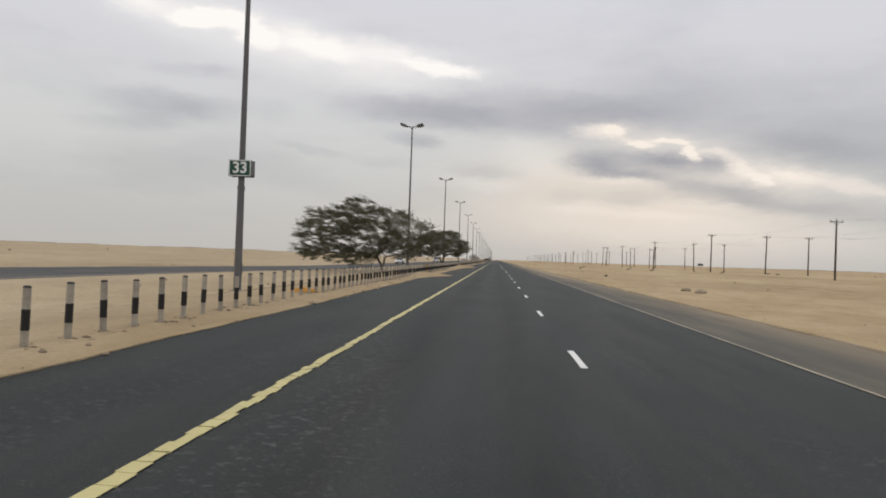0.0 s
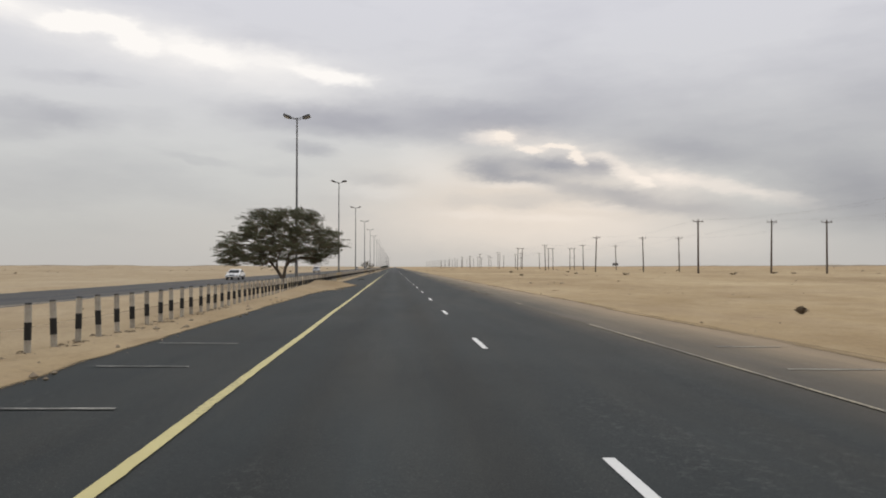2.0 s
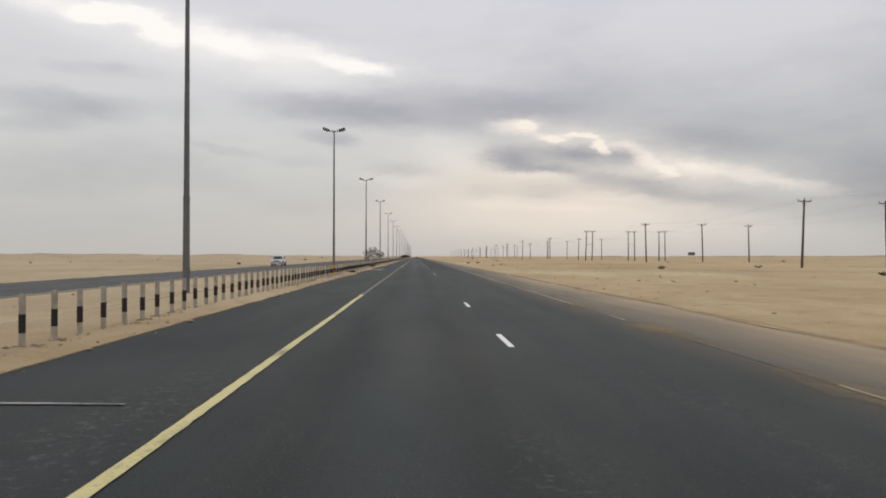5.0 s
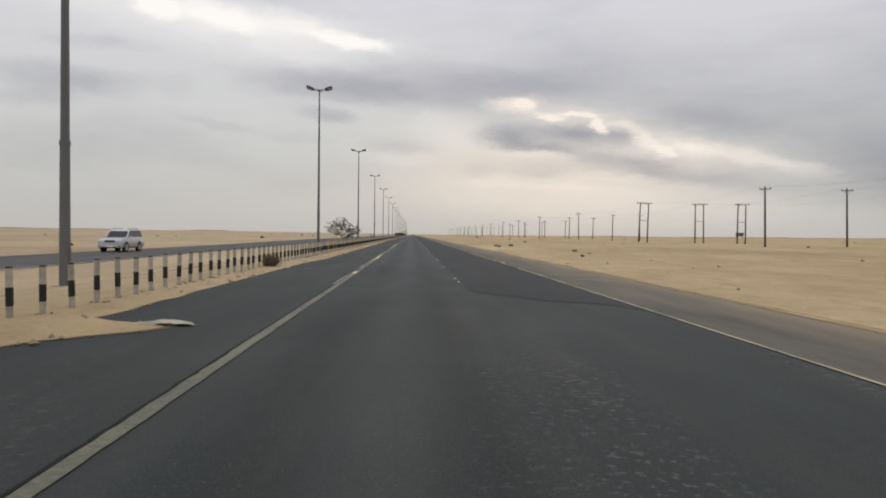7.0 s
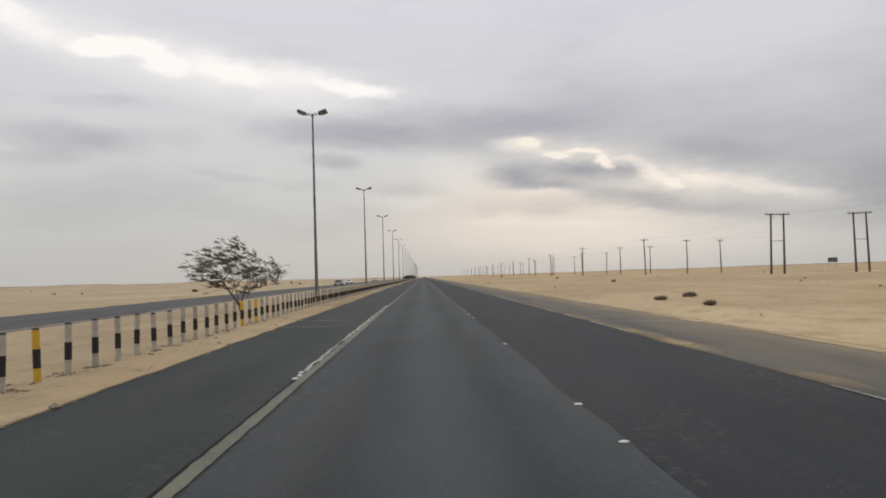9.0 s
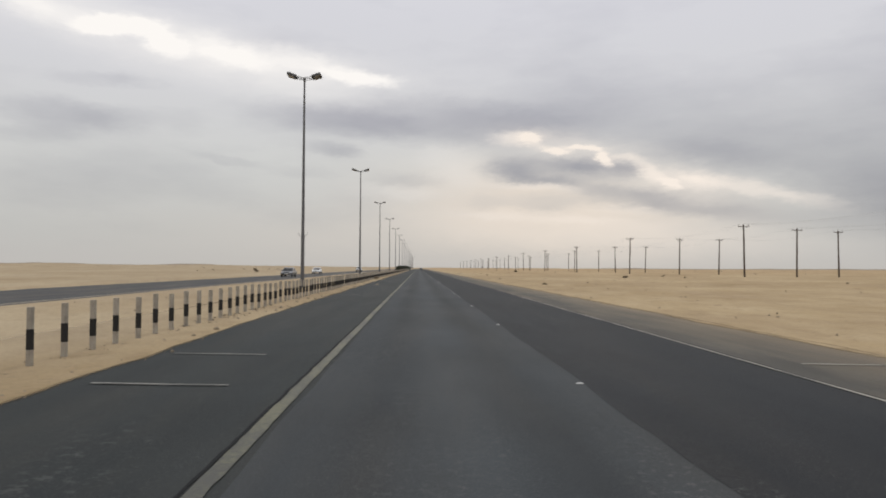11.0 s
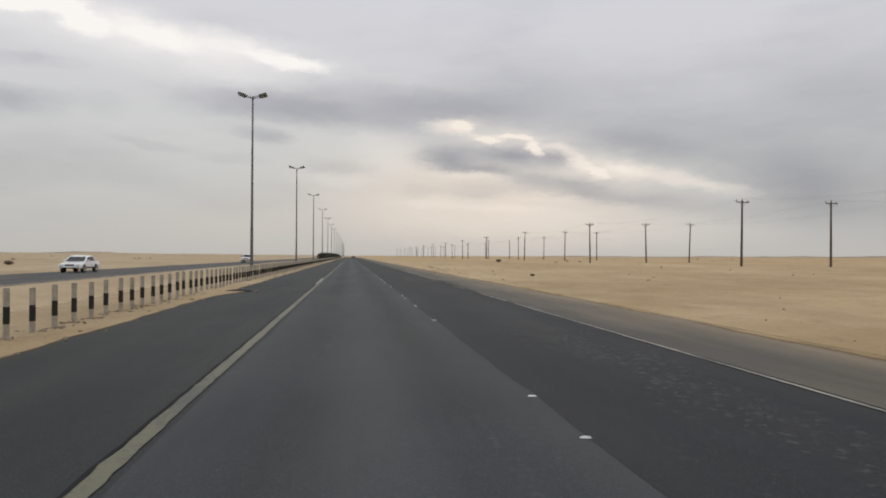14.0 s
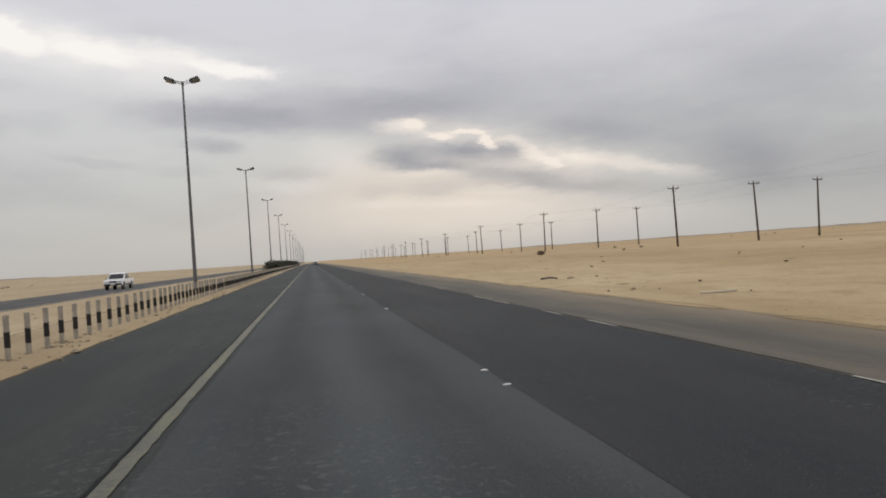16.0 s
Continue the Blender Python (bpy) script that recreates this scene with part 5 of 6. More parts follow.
tumbleweed((-6.12, 258.1), (0.37, 0.37, 0.27), 61, 2800)
tumbleweed((-6.1, 445.6), (0.32, 0.34, 0.2), 62, 1500)
for k, (x, y, r, h) in enumerate(((14.6, 335.8, 0.42, 0.2), (11.6, 325.4, 0.32, 0.17), (13.3, 88.0, 0.24, 0.2), (12.0, 333.0, 0.4, 0.15), (12.4, 281.2, 0.16, 0.14), (13.8, 515.0, 0.22, 0.16),
                                  (15.9, 299.0, 0.3, 0.15), (10.2, 458.6, 0.07, 0.15), (11.8, 432.2, 0.28, 0.12), (37.0, 640.0, 0.8, 0.7),
                                  (-34.0, 300.0, 0.5, 0.4), (-40.0, 420.0, 0.6, 0.4), (-46.0, 560.0, 0.7, 0.5), (-60.0, 620.0, 0.8, 0.6), (30.0, 250.0, 0.5, 0.3), (34.0, 480.0, 0.5, 0.3),
                                  (26.0, 395.0, 0.4, 0.25), (22.0, 190.0, 0.4, 0.25), (-9.2, 405.0, 0.3, 0.2), (-8.8, 350.0, 0.3, 0.2))):
    shrub("dry_scrub", "low tuft of dry brown desert scrub", (x, y), (r, r * 1.1, h), 70 + k, 110, True, mat=SCRUB)

# ---------------------------------------------------------------- litter, stones and tyre scraps


def lump(size, seed):
    bm = bmesh.new()
    bmesh.ops.create_icosphere(bm, subdivisions=2, radius=1.0)
    for v in bm.verts:
        v.co *= 1 + 0.35 * noise.noise(v.co * 1.4 + Vector((seed * 3.7, 0, 0)))
        v.co = Vector((v.co.x * size[0], v.co.y * size[1], v.co.z * size[2]))
    return bm


for k, (x, y, s, lab) in enumerate(((11.95, 45.9, 0.34, "pale broken stone on the sand"), (12.3, 44.0, 0.42, "pale broken stone on the sand"), (12.6, 45.2, 0.25, "pale broken stone on the sand"),
                                    (10.9, 556.4, 0.2, "brown stone on the sand"), (-6.95, 216.4, 0.24, "broken concrete lump among the bollards"), (-7.3, 217.2, 0.2, "broken concrete lump among the bollards"),
                                    (-6.55, 219.0, 0.15, "broken concrete lump among the bollards"), (-6.75, 218.0, 0.18, "broken concrete lump among the bollards"), (-6.2, 222.2, 0.1, "broken concrete lump among the bollards"),
                                    (-4.6, 421.0, 0.16, "pale stone on the road shoulder"), (-6.3, 209.4, 0.16, "pale stone beside a bollard"), (16.0, 293.5, 0.25, "brown stone on the sand"), (9.4, 212.3, 0.12, "pale stone on the sand"),
                                    (12.8, 133.5, 0.22, "brown stone on the sand"), (16.0, 134.0, 0.22, "brown stone on the sand"), (-7.6, 43.6, 0.16, "brown stone on the sand"),
                                    (-8.1, 62.5, 0.3, "brown stone on the sand"), (-7.4, 303.6, 0.22, "brown stone behind the bollards"))):
    ob = part("stone", lump((s, s * 0.8, s * 0.45), k), STONE)
    ob.matrix_basis = pose(x, y, max(ground_z(x, y), road_z(x, y) - 0.05 if -6.5 < x < 8 else -9) + s * 0.12, 0, 0, 37 * k)
    tagged(ob, lab, "stone")


def tread(length, width, seed):
    """A curled strip of burst tyre."""
    v, f, n = [], [], 14
    for i in range(n + 1):
        u = i / n
        for j in range(5):
            w = (j / 4 - 0.5) * width
            z = 0.05 + 0.12 * math.sin(math.pi * u) * (0.5 + 0.5 * noise.noise(Vector((seed, u * 2, 0)))) - 0.10 * (w / width) ** 2 * 2
            v.append((length * (u - 0.5), w + 0.12 * length * math.sin(2.2 * u + seed) - 0.06, max(z, 0.012)))
    top = len(v)
    v += [(a, b, c - 0.018) for a, b, c in v]
    for i in range(n):
        for j in range(4):
            q = (i * 5 + j, (i + 1) * 5 + j, (i + 1) * 5 + j + 1, i * 5 + j + 1)
            f += [q, tuple(top + k for k in reversed(q))]
    for i in range(n):
        for j in (0, 4):
            a, b = i * 5 + j, (i + 1) * 5 + j
            f.append((a, b, top + b, top + a))
    return v, f


for k, (x, y, l, w, turn) in enumerate(((-3.96, 143.1, 0.75, 0.3, 5), (-5.25, 487.2, 0.95, 0.28, 12), (10.2, 557.5, 0.8, 0.25, -10))):
    ob = data_part("tyre_scrap", *tread(l, w, k * 1.7), RUBBER)
    ob.matrix_basis = pose(x, y, (road_z(x, y) if -5.6 < x < 8 else ground_z(x, y)) + 0.008, 0, 0, turn) @ Matrix.Diagonal((1, 1, 1.2 if k == 0 else 1, 1))
    tagged(ob, "curled black strip of burst tyre lying on the ground", "tyre scrap")

carcass = bmesh.new()
bmesh.ops.create_icosphere(carcass, subdivisions=4, radius=1.0)
for v in carcass.verts:
    q = v.co * 2.3
    fold = 1 + 0.5 * noise.noise(q + Vector((3, 0, 0))) + 0.22 * noise.noise(q * 3.0)
    v.co = Vector((v.co.x * 0.27, v.co.y * 0.2, v.co.z * 0.12)) * fold
    v.co.z = max(v.co.z, -0.07)
torn = part("tyre_scrap", carcass, RUBBER)
torn.matrix_basis = pose(-5.87, 224.5, road_z(-5.87, 224.5) + 0.08, 4, -10, 20)
tagged(torn, "torn black tyre carcass lying against a bollard", "tyre scrap")
rag = lump((0.14, 0.1, 0.11), 31.0)
bmesh.ops.subdivide_edges(rag, edges=rag.edges[:], cuts=2, use_grid_fill=True)
for v in rag.verts:
    v.co += Vector((noise.noise(v.co * 11), noise.noise(v.co * 12 + Vector((4, 0, 0))), noise.noise(v.co * 9 + Vector((0, 6, 0))))) * 0.08
wad = part("torn_sack", rag, material("grey_sack", (0.27, 0.26, 0.24), 0.9, 0, 0.4, 6, 50, 0.5), smooth=True)
wad.matrix_basis = pose(-5.7, 224.95, road_z(-5.7, 224.95) + 0.12, 0, 12, 35)
tagged(wad, "crumpled grey sacking caught behind a torn tyre", "sack")
for x, y, l, w, turn in ((-6.22, 224.3, 0.24, 0.1, 10), (-6.66, 224.2, 0.2, 0.13, 50), (-7.05, 223.6, 0.4, 0.1, -8)):
    ob = data_part("tyre_scrap", *tread(l, w, turn * 0.3), RUBBER)
    ob.matrix_basis = pose(x, y, ground_z(x, y) + 0.02, 0, 0, turn)
    tagged(ob, "small black tyre scrap lying by a bollard foot", "tyre scrap")
rub = random.Random(8)
for k in range(22):
    r = rub.uniform(0.05, 0.13)
    chunk = part("concrete_chunk", lump((r * 1.5, r, r * 0.5), 20 + k), BLOCK)
    cx, cy = -6.6 + rub.gauss(0, 0.32), 222.4 + rub.gauss(0, 1.3)
    chunk.matrix_basis = pose(cx, cy, ground_z(cx, cy) + r * 0.2, 0, 0, rub.uniform(0, 360))
    tagged(chunk, "broken pale concrete lying in sand among the bollards", "concrete chunk", "concrete chunks by the bollards")
plank = part("plank", box(bmesh.new(), (1.1, 0.16, 0.06), (0, 0, 0.03), bevel=0.012), material("bleached_timber", (0.50, 0.44, 0.34), 0.9, 0, 0.2, 3, 40, 0.4, stretch=(0.2, 1, 1)))
plank.matrix_basis = pose(10.1, 542.6, ground_z(10.1, 542.6), 0, 0, 4)
tagged(plank, "bleached timber plank half sunk in the sand", "plank")
crumple = lump((0.46, 0.17, 0.04), 9.0)
bmesh.ops.subdivide_edges(crumple, edges=crumple.edges[:], cuts=2, use_grid_fill=True)
for v in crumple.verts:
    q = Vector((v.co.x * 7, v.co.y * 9, v.co.z * 20))
    v.co += Vector((noise.noise(q), noise.noise(q + Vector((5, 0, 0))) * 0.6, noise.noise(q + Vector((0, 7, 0))) * 0.5)) * 0.09
    v.co.z = max(v.co.z, -0.03)
sack = part("torn_sack", crumple, material("dirty_white_sack", (0.36, 0.33, 0.27), 0.85, 0, 0.35, 6, 50, 0.5), smooth=True)
rag = bmesh.new()
bmesh.ops.create_grid(rag, x_segments=26, y_segments=20, size=0.5)
for v in rag.verts:
    q = Vector((v.co.x * 4, v.co.y * 4, 3.0))
    hump = max(0.0, 1 - (v.co.x * 2) ** 2) * max(0.0, 1 - (v.co.y * 2) ** 2)
    v.co = Vector((v.co.x * 1.0 + 0.1 * noise.noise(q), v.co.y * 0.6 + 0.1 * noise.noise(q + Vector((4, 0, 0))), 0.16 * hump + 0.07 * abs(noise.noise(q * 1.8)) + 0.01))
bmesh.ops.solidify(rag, geom=rag.faces[:], thickness=0.006)
cloth = part("cloth", rag, material("faded_orange_cloth", (0.48, 0.24, 0.05), 0.9, 0, 0.25, 5, 60, 0.4), smooth=True)
cloth.matrix_basis = pose(-6.75, 25.1, ground_z(-6.75, 25.1) + 0.01, 0, 0, 25)
tagged(cloth, "crumpled faded orange cloth lying on sand by a bollard", "litter")
sack.matrix_basis = pose(-4.12, 239.35, road_z(-4.12, 239.35) + 0.03, 0, 0, 3)
tagged(sack, "dirty white torn sack lying on drifted sand", "litter")

pv, pf = [], []
rnd = random.Random(5)
for k in range(4600):
    side = rnd.random()
    if k > 2600:
        y = rnd.uniform(4, 600)
        x = sand_edge(y) + bend(y) - abs(rnd.gauss(0, 0.6)) + 0.25
    elif side < 0.62:
        x, y = 8.4 + rnd.random() ** 2.2 * 42, rnd.uniform(5, 620)
    else:
        x, y = -5.9 - rnd.random() * 9.0, rnd.uniform(5, 600)
    s = 0.015 + 0.07 * rnd.random() ** 5
    z = max(ground_z(x, y), road_z(x, y) + 0.01 if -7 < x < -3 else -9) + s * 0.25
    o = len(pv)
    pts = [(s, 0, 0), (0, s, 0), (-s, 0, 0), (0, -s, 0), (0, 0, s * 0.7), (0, 0, -s * 0.7)]
    pv += [(x + a * rnd.uniform(0.6, 1.4), y + b * rnd.uniform(0.6, 1.4), z + c) for a, b, c in pts]
    pf += [(o + a, o + b, o + 4) for a, b in ((0, 1), (1, 2), (2, 3), (3, 0))] + [(o + b, o + a, o + 5) for a, b in ((0, 1), (1, 2), (2, 3), (3, 0))]
gravel = data_part("gravel", pv, pf, STONE)
tagged(gravel, "scattered small stones on the desert sand", "gravel", kind="stuff")

qv, qf = [], []
for k in range(900):
    side = rnd.random()
    x, y = (8.6 + rnd.random() ** 1.7 * 60, rnd.uniform(10, 640)) if side < 0.7 else (-7.5 - rnd.random() * 8.5, rnd.uniform(5, 600)) if side < 0.82 else (-28 - rnd.random() ** 1.5 * 90, rnd.uniform(40, 700))
    # clods lie in loose clusters
    for _ in range(rnd.choice((1, 1, 2, 3, 9))):
        px, py, s = x + rnd.gauss(0, 0.9), y + rnd.gauss(0, 1.1), 0.05 + 0.2 * rnd.random() ** 3
        z = ground_z(px, py) - 0.02
        o, n = len(qv), 7
        for ring_r, ring_z in ((1.0, 0.0), (0.62, 0.14)):
            for i in range(n):
                a = 2 * math.pi * i / n
                r = s * ring_r * rnd.uniform(0.75, 1.25)
                qv.append((px + r * math.cos(a) * 1.3, py + r * math.sin(a), z + s * ring_z * rnd.uniform(0.7, 1.3)))
        qv.append((px, py, z + s * 0.19))
        qf += [(o + i, o + (i + 1) % n, o + n + (i + 1) % n, o + n + i) for i in range(n)] + [(o + n + i, o + n + (i + 1) % n, o + 2 * n) for i in range(n)]
clods = data_part("dirt_clods", qv, qf, CLOD)
tagged(clods, "crusted brown clods of earth scattered over the sand", "clods", kind="stuff")

tv, tf = [], []
for k in range(2000):
    y = rnd.choice(post_ys[:560]) + rnd.gauss(0, 0.12)
    x = BX + bend(y) + rnd.gauss(0.05, 0.12)
    z = road_z(x, y) + 0.012
    for _ in range(rnd.randint(1, 5)):
        a, l = rnd.uniform(0, math.pi), rnd.uniform(0.03, 0.11)
        px, py = x + rnd.gauss(0, 0.08), y + rnd.gauss(0, 0.1)
        o = len(tv)
        dx, dy = math.cos(a) * l, math.sin(a) * l
        w = 0.005 + 0.012 * rnd.random() ** 3
        tv += [(px - dx, py - dy, z - 0.02), (px + w, py - w, z + 0.005), (px + dx, py + dy, z + 0.01), (px - w, py + w, z + 0.01 + 0.03 * rnd.random())]
        tf += [(o, o + 1, o + 3), (o + 1, o + 2, o + 3), (o, o + 3, o + 2)]
scraps = data_part("windblown_debris", tv, tf, SCRUB)
tagged(scraps, "windblown twigs and dry scraps caught at the bollard feet", "debris", kind="stuff")

lv, lf = [], []
for cx, cy, rx, ry, count in ((-9.0, 122.0, 1.5, 6.5, 1500), (-9.6, 63.5, 1.6, 5.0, 700)):
    for _ in range(count):
        x, y = cx + rnd.gauss(0, rx), cy + rnd.gauss(0, ry * 0.6)
        if x > -6.9:
            continue
        a, l, up = rnd.uniform(0, math.pi), rnd.uniform(0.06, 0.28), rnd.uniform(0.0, 0.1)
        dx, dy, w = math.cos(a) * l, math.sin(a) * l, 0.012 + 0.02 * rnd.random()
        z, o = ground_z(x, y) + 0.13 * math.exp(-((x + 7.4) / 1.2) ** 2), len(lv)
        lv += [(x - dx, y - dy, z), (x + w, y - w, z + 0.02), (x + dx, y + dy, z + 0.02 + up), (x - w, y + w, z + 0.05)]
        lf += [(o, o + 1, o + 3), (o + 1, o + 2, o + 3), (o, o + 3, o + 2)]
tagged(data_part("fallen_twigs", lv, lf, TWIG), "grey-brown fallen twigs strewn on sand under the acacias", "litter", kind="stuff")

# low scrubby dunes along the skyline
dv, df = [], []
for side, x0, y0, x1, y1, top in ((-1, -2600, 900, -500, 2600, 6.0), (-1, -900, 600, -260, 1500, 3.0), (1, 420, 2300, 2600, 1500, 7.0), (1, 260, 1500, 1100, 900, 3.0), (1, 1000, 900, 1900, 300, 4.0), (-1, -1500, 500, -1100, -200, 5.0)):
    n = 90
    o = len(dv)
    for i in range(n + 1):
        u = i / n
        cx, cy = x0 + (x1 - x0) * u, y0 + (y1 - y0) * u
        d = Vector((y1 - y0, x0 - x1, 0)).normalized()
        hgt = top * math.sin(math.pi * u) ** 0.5 * max(0.15, 0.55 + 0.6 * fbm(u * 9, x0, 1.0, 71.0) + 0.3 * fbm(u * 40, x0, 1.0, 72.0))
        for w_, z_ in ((-60, -3.0), (-18, 0.75), (0, 1.0), (18, 0.75), (60, -3.0)):
            px, py = cx + d.x * w_, cy + d.y * w_
            dv.append((px, py, ground_z(px, py) + (z_ * hgt if z_ > 0 else z_)))
    df += [(o + i * 5 + k, o + i * 5 + k + 1, o + (i + 1) * 5 + k + 1, o + (i + 1) * 5 + k) for i in range(n) for k in range(4)]
tagged(data_part("distant_dunes", dv, df, DUNE, smooth=True), "low grey-brown scrubby dunes along the skyline", "dunes", kind="structure")

fv, ff = [], []
for k in range(420):
    side = rnd.choice((-1, 1))
    x, y = side * (40 + rnd.random() ** 1.3 * 420), rnd.uniform(120, 1500)
    if side < 0 and x > -60:
        x -= 30
    s = rnd.uniform(0.25, 0.9)
    if k < 70:
        x, y, s = 10.5 + rnd.random() * 32, rnd.uniform(20, 680), rnd.uniform(0.07, 0.24)
    z = ground_z(x, y)
    for _ in range(16):
        a, l = rnd.uniform(0, 2 * math.pi), s * rnd.uniform(0.4, 1.0)
        dx, dy, dz = math.cos(a) * l, math.sin(a) * l * 0.6, s * rnd.uniform(0.15, 0.55)
        o = len(fv)
        fv += [(x, y, z - 0.05), (x + dx * 0.6 - dy * 0.25, y + dy * 0.6 + dx * 0.25, z + dz * 0.7), (x + dx, y + dy, z + dz), (x + dx * 0.6 + dy * 0.25, y + dy * 0.6 - dx * 0.25, z + dz * 0.5)]
        ff.append((o, o + 1, o + 2, o + 3))
tagged(data_part("desert_scrub", fv, ff, SCRUB), "sparse dry tufts dotted over the open desert", "scrub", kind="stuff")

# ---------------------------------------------------------------- cars
CARS = {
    "sedan": dict(w=1.78, body=((0.0, 0.36), (0.03, 0.60), (0.22, 0.72), (1.25, 0.89), (3.95, 0.96), (4.62, 0.94), (4.70, 0.62), (4.66, 0.36)),
                  cabin=((1.1, 0.88), (1.95, 1.37), (2.45, 1.45), (3.15, 1.43), (4.15, 0.94)), axles=(0.85, 3.65), r=0.32),
    "suv": dict(w=1.90, body=((0.10, 0.34), (0.0, 0.50), (0.03, 0.86), (0.14, 1.0), (0.42, 1.08), (1.3, 1.15), (4.62, 1.20), (4.76, 1.05), (4.80, 0.72), (4.74, 0.40)),
                cabin=((1.15, 1.13), (1.95, 1.72), (2.35, 1.84), (4.25, 1.82), (4.66, 1.18)), axles=(0.95, 3.72), r=0.39, lamp=0.84),
    "pickup": dict(w=1.84, body=((0.0, 0.46), (0.03, 0.82), (0.22, 1.0), (1.35, 1.10), (3.3, 1.12), (5.22, 1.12), (5.28, 0.66), (5.24, 0.46)),
                   cabin=((1.25, 1.09), (2.0, 1.68), (2.4, 1.77), (3.15, 1.75), (3.38, 1.1)), axles=(0.92, 4.05), r=0.37),
}


def prism(outline, half, taper_from=None, taper=0.0, bevel=0.0):
    """A side outline drawn out across the car, narrowing above a height."""
    bm = bmesh.new()
    top = max(z for _, z in outline)
    rows = []
    for s in (-1, 1):
        row = []
        for y, z in outline:
            k = 0.0 if taper_from is None or z <= taper_from else (z - taper_from) / (top - taper_from)
            row.append(bm.verts.new((s * half * (1 - taper * k), y, z)))
        rows.append(row)
    n = len(outline)
    bm.faces.new(rows[0])
    bm.faces.new(rows[1][::-1])
    for i in range(n):
        bm.faces.new((rows[0][(i + 1) % n], rows[0][i], rows[1][i], rows[1][(i + 1) % n]))
    bmesh.ops.recalc_face_normals(bm, faces=bm.faces[:])
    if bevel:
        bmesh.ops.bevel(bm, geom=bm.edges[:], offset=bevel, segments=2, affect="EDGES", profile=0.6)
    return bm


def panel(points, thick, out):
    """A thin plate with the given corners, set out along a direction."""
    bm = bmesh.new()
    o = Vector(out).normalized()
    a = [bm.verts.new(Vector(p) - o * 0.01) for p in points]
    b = [bm.verts.new(Vector(p) + o * thick) for p in points]
    n = len(points)
    bm.faces.new(a[::-1])
    bm.faces.new(b)
    for i in range(n):
        bm.faces.new((a[i], a[(i + 1) % n], b[(i + 1) % n], b[i]))
    bmesh.ops.recalc_face_normals(bm, faces=bm.faces[:])
    return bm


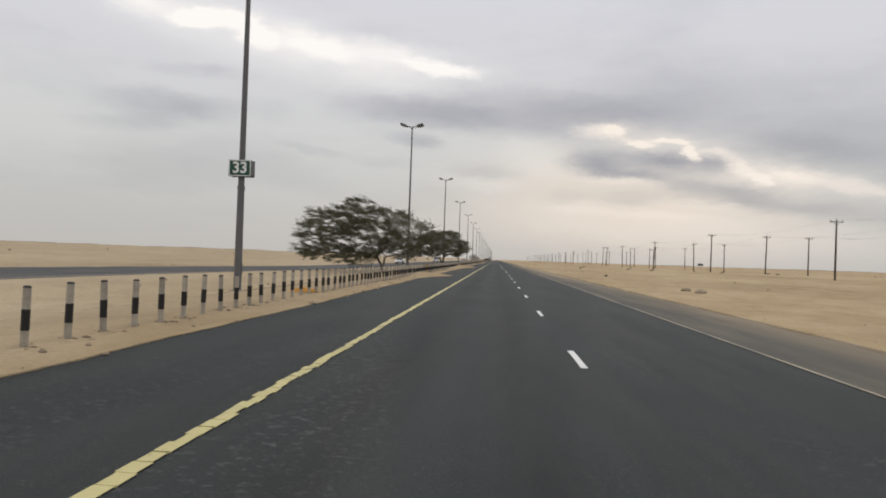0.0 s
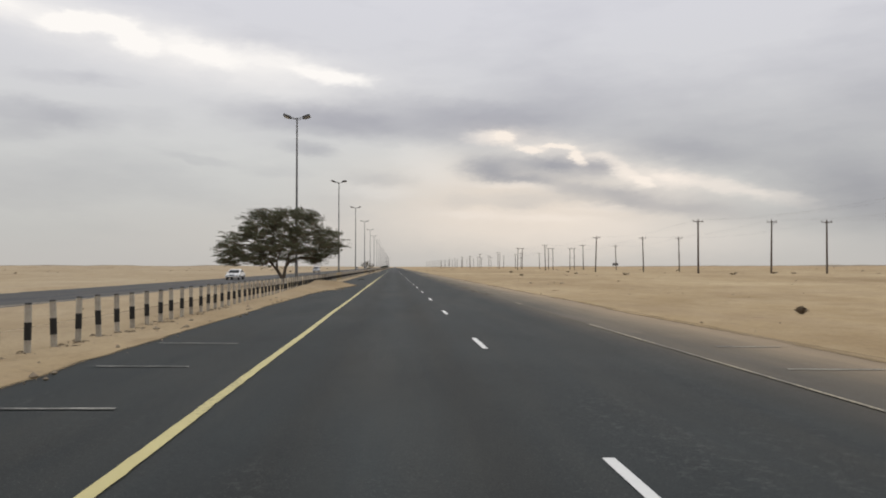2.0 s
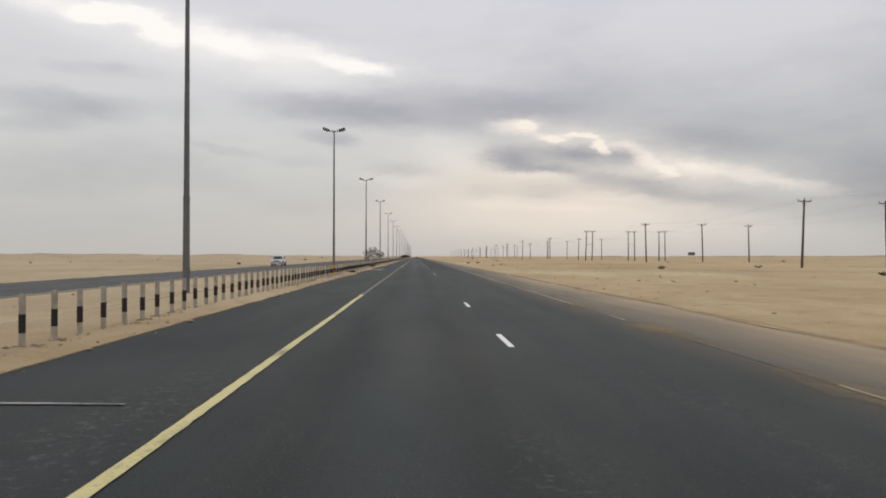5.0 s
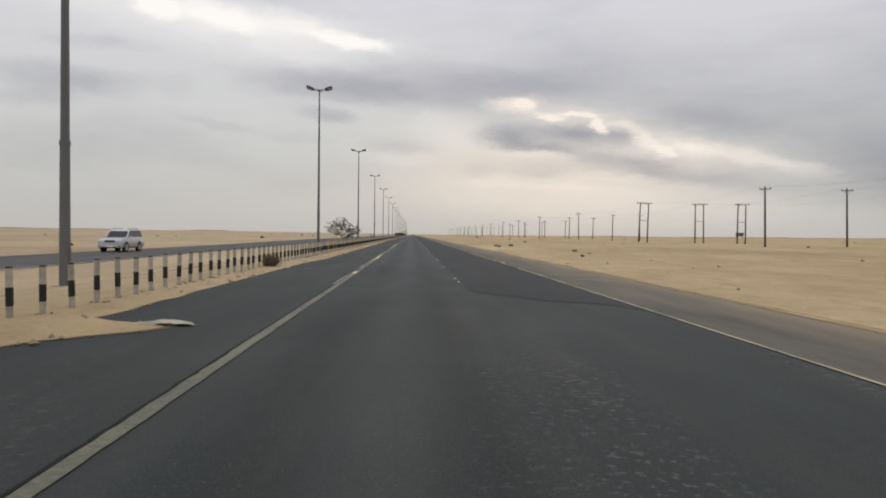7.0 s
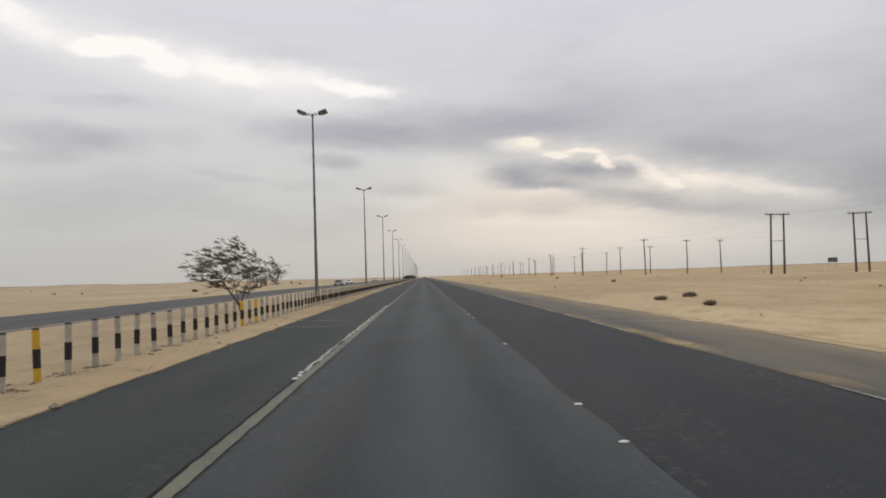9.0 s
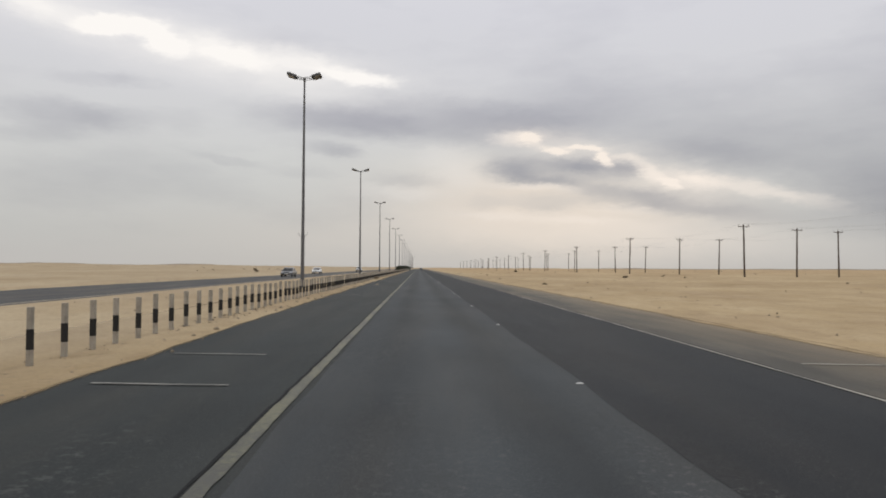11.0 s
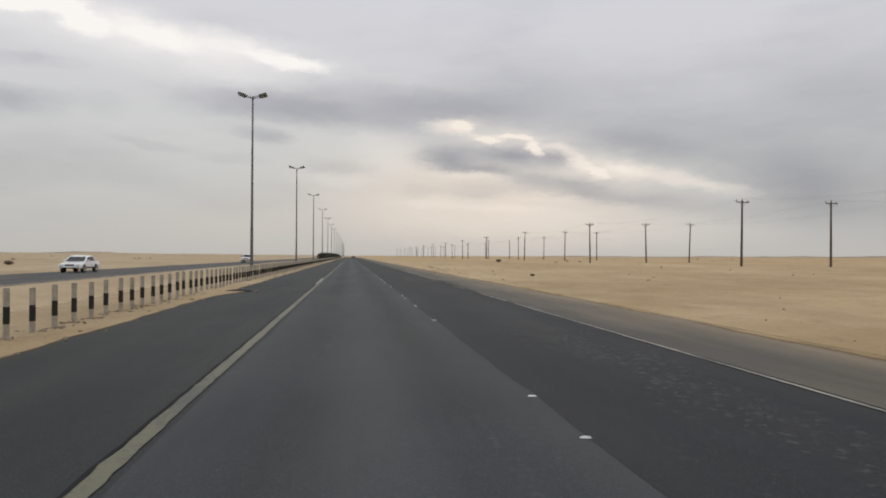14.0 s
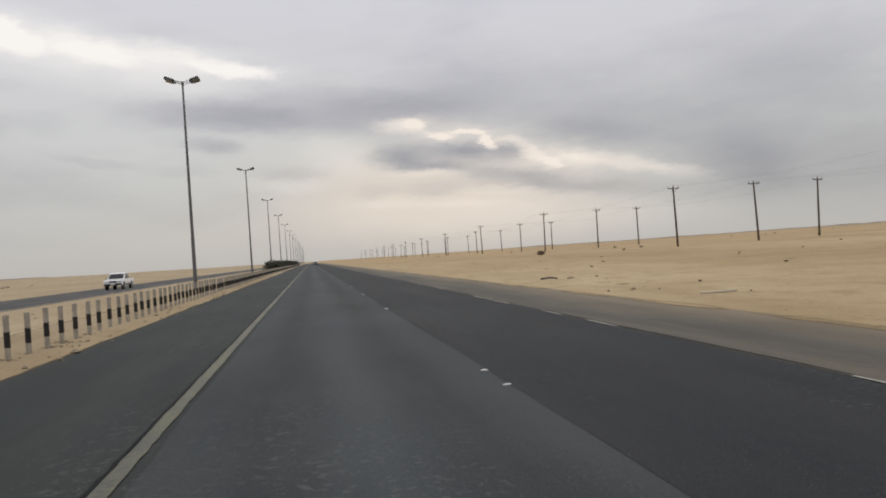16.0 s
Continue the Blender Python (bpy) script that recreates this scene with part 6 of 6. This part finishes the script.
def car(kind, paint, label, at, heading):
    d = CARS[kind]
    half, taper = d["w"] / 2, 0.16
    c = new(kind if kind != "pickup" else "pickup_truck")
    tagged(c, label, "car" if kind != "pickup" else "pickup truck")
    c.matrix_basis = pose(at[0], at[1], opposite_z(at[1]) + 0.01 if at[0] < -10 else road_z(at[0], at[1]) + 0.012, 0, 0, heading)
    body = part("body", prism(d["body"], half, d["body"][2][1], 0.04, 0.05), paint, c, smooth=True)
    cab = d["cabin"]
    z0, z1 = cab[0][1], max(z for _, z in cab)
    part("cabin", prism(cab, half * 0.95, z0, taper, 0.03), paint, c, smooth=True)

    def wide(z):
        return half * 0.95 * (1 - taper * max(0.0, (z - z0) / (z1 - z0)))

    def glass(i, j, name):
        (ya, za), (yb, zb) = cab[i], cab[j]
        lo, hi = 0.1, 0.92
        pa, pb = (ya + (yb - ya) * lo, za + (zb - za) * lo), (ya + (yb - ya) * hi, za + (zb - za) * hi)
        q = [(-wide(pa[1]) * 0.88, *pa), (wide(pa[1]) * 0.88, *pa), (wide(pb[1]) * 0.9, *pb), (-wide(pb[1]) * 0.9, *pb)]
        out = (0, -abs(zb - za) if i == 0 else abs(zb - za), abs(yb - ya))
        part(name, panel(q, 0.008, out), GLASS, c, "dark tinted glass")

    glass(0, 1, "windscreen")
    glass(4, 3, "rear_window")
    ymid = 0.5 * (cab[1][0] + cab[3][0]) + 0.1
    zt, zb_ = z1 - 0.1, z0 + 0.08
    front = [(cab[0][0] + (cab[1][0] - cab[0][0]) * 0.35, zb_), (ymid - 0.04, zb_), (ymid - 0.04, zt), (cab[1][0] + 0.12, zt - 0.03)]
    rear_low = cab[4][0] - (cab[4][0] - cab[3][0]) * 0.35
    rear = [(ymid + 0.04, zb_), (rear_low, zb_), (cab[3][0] - 0.02, zt - 0.02), (ymid + 0.04, zt)]
    for s in (-1, 1):
        for q in (front, rear):
            part("side_window", panel([(s * wide(z), y, z) for y, z in q], 0.008, (s, 0, 0.25)), GLASS, c, "dark tinted glass")
        part("mirror", box(bmesh.new(), (0.2, 0.1, 0.14), (s * (half + 0.08), cab[0][0] + 0.45, z0 + 0.1), bevel=0.03), TRIM if kind == "pickup" else paint, c)
        zl = d.get("lamp", d["body"][1][1])
        part("headlight", box(bmesh.new(), (0.36, 0.16, 0.15), (s * (half - 0.26), 0.09, zl + 0.03), bevel=0.04), LAMP, c, "clear headlamp")
        rz = d["body"][-2][1]
        part("tail_light", box(bmesh.new(), (0.16, 0.1, 0.3), (s * (half - 0.12), d["body"][-2][0] - 0.02, rz + 0.12), bevel=0.02), TAIL, c, "red tail lamp")
        part("sill", box(bmesh.new(), (0.05, d["axles"][1] - d["axles"][0] - 0.85, 0.12), (s * (half - 0.01), sum(d["axles"]) / 2, d["body"][0][1] + 0.03), bevel=0.015), TRIM, c)
        for y in (ymid - 0.3, ymid + 0.75):
            part("door_handle", box(bmesh.new(), (0.03, 0.16, 0.03), (s * (half * 0.985), y, z0 - 0.08), bevel=0.008), TRIM, c)
        for y in d["axles"]:
            r = d["r"]
            arch = rod([(s * (half - 0.10), y, r), (s * (half + 0.004), y, r)], r + 0.07, 20)
            part("wheel_arch", arch, TRIM, c, "black wheel arch")
            wheel = part("wheel", rod([(s * (half - 0.22), y, r), (s * (half - 0.02), y, r), (s * (half + 0.015), y, r)], [r, r, r * 0.9], 22), RUBBER, c, "black tyre")
            part("rim", rod([(s * (half - 0.05), y, r), (s * (half + 0.022), y, r), (s * (half + 0.01), y, r)], [r * 0.66, r * 0.62, r * 0.2], 14), ALLOY, wheel, "alloy rim")
    nose = d["body"][0][1]
    part("air_intake", box(bmesh.new(), (half * 1.25, 0.1, 0.1), (0, -0.02, nose + 0.03), bevel=0.02), TRIM, c, "black lower air intake")
    for s in (-1, 1):
        part("fog_lamp", box(bmesh.new(), (0.2, 0.08, 0.08), (s * (half - 0.2), -0.02, nose + 0.12), bevel=0.02), TRIM, c, "dark fog lamp recess")
        part("wiper", rod([(s * 0.35 - 0.3, cab[0][0] + 0.02, z0 + 0.06), (s * 0.35 + 0.25, cab[0][0] + 0.06, z0 + 0.09)], 0.012, 6), TRIM, c)
        part("pillar_trim", panel([(s * wide(z), y, z) for y, z in ((ymid - 0.05, zb_), (ymid + 0.05, zb_), (ymid + 0.05, zt), (ymid - 0.05, zt))], 0.006, (s, 0, 0.25)), TRIM, c, "black door pillar")
        part("door_seam", box(bmesh.new(), (0.008, 0.012, z0 - nose - 0.25), (s * (half + 0.001), ymid, (z0 + nose) / 2), bevel=0.002), TRIM, c, "dark gap between the doors")
    part("bonnet_seam", box(bmesh.new(), (half * 1.7, 0.014, 0.012), (0, d["body"][3][0] + 0.05, d["body"][3][1] + 0.004), bevel=0.003), TRIM, c, "dark gap of the bonnet")
    part("grille", box(bmesh.new(), (half * 0.85, 0.06, 0.16), (0, 0.02, d.get("lamp", d["body"][1][1]) + 0.02), bevel=0.02), TRIM, c)
    part("bumper", box(bmesh.new(), (half * 1.94, 0.16, 0.2), (0, 0.03, d["body"][0][1] + 0.1), bevel=0.05), TRIM if kind == "pickup" else paint, c)
    part("number_plate", box(bmesh.new(), (0.5, 0.02, 0.11), (0, -0.06, d["body"][0][1] + 0.12), bevel=0.004), SIGN_WHITE, c, "blank pale number plate")
    if kind == "suv":
        for s in (-1, 1):
            part("roof_rail", rod([(s * 0.62, 2.2, 1.86), (s * 0.64, 2.4, 1.89), (s * 0.64, 4.0, 1.88), (s * 0.62, 4.2, 1.84)], 0.022, 8), TRIM, c)
    if kind == "pickup":
        part("cargo_bed", box(bmesh.new(), (d["w"] - 0.2, 1.72, 0.02), (0, 4.3, 1.125)), TRIM, c, "dark cargo bed floor")
    return c


car("suv", PAINT_SILVER, "silver four-wheel-drive car on the opposite carriageway", (-24.3, 286.2), 0)
car("sedan", PAINT_GREY, "dark grey sedan on the opposite carriageway", (-21.6, 471.5), 0)
car("sedan", PAINT_WHITE, "white sedan on the opposite carriageway", (-24.2, 521.5), 0)
car("pickup", PAINT_WHITE, "white pickup truck on the opposite carriageway", (-21.6, 604.5), 0)
car("sedan", PAINT_WHITE, "white sedan on the opposite carriageway near the acacia trees", (-22.3, 163.5), 0)
car("sedan", PAINT_GREY, "grey sedan far along the near carriageway", (0.4, 815.0), 180)
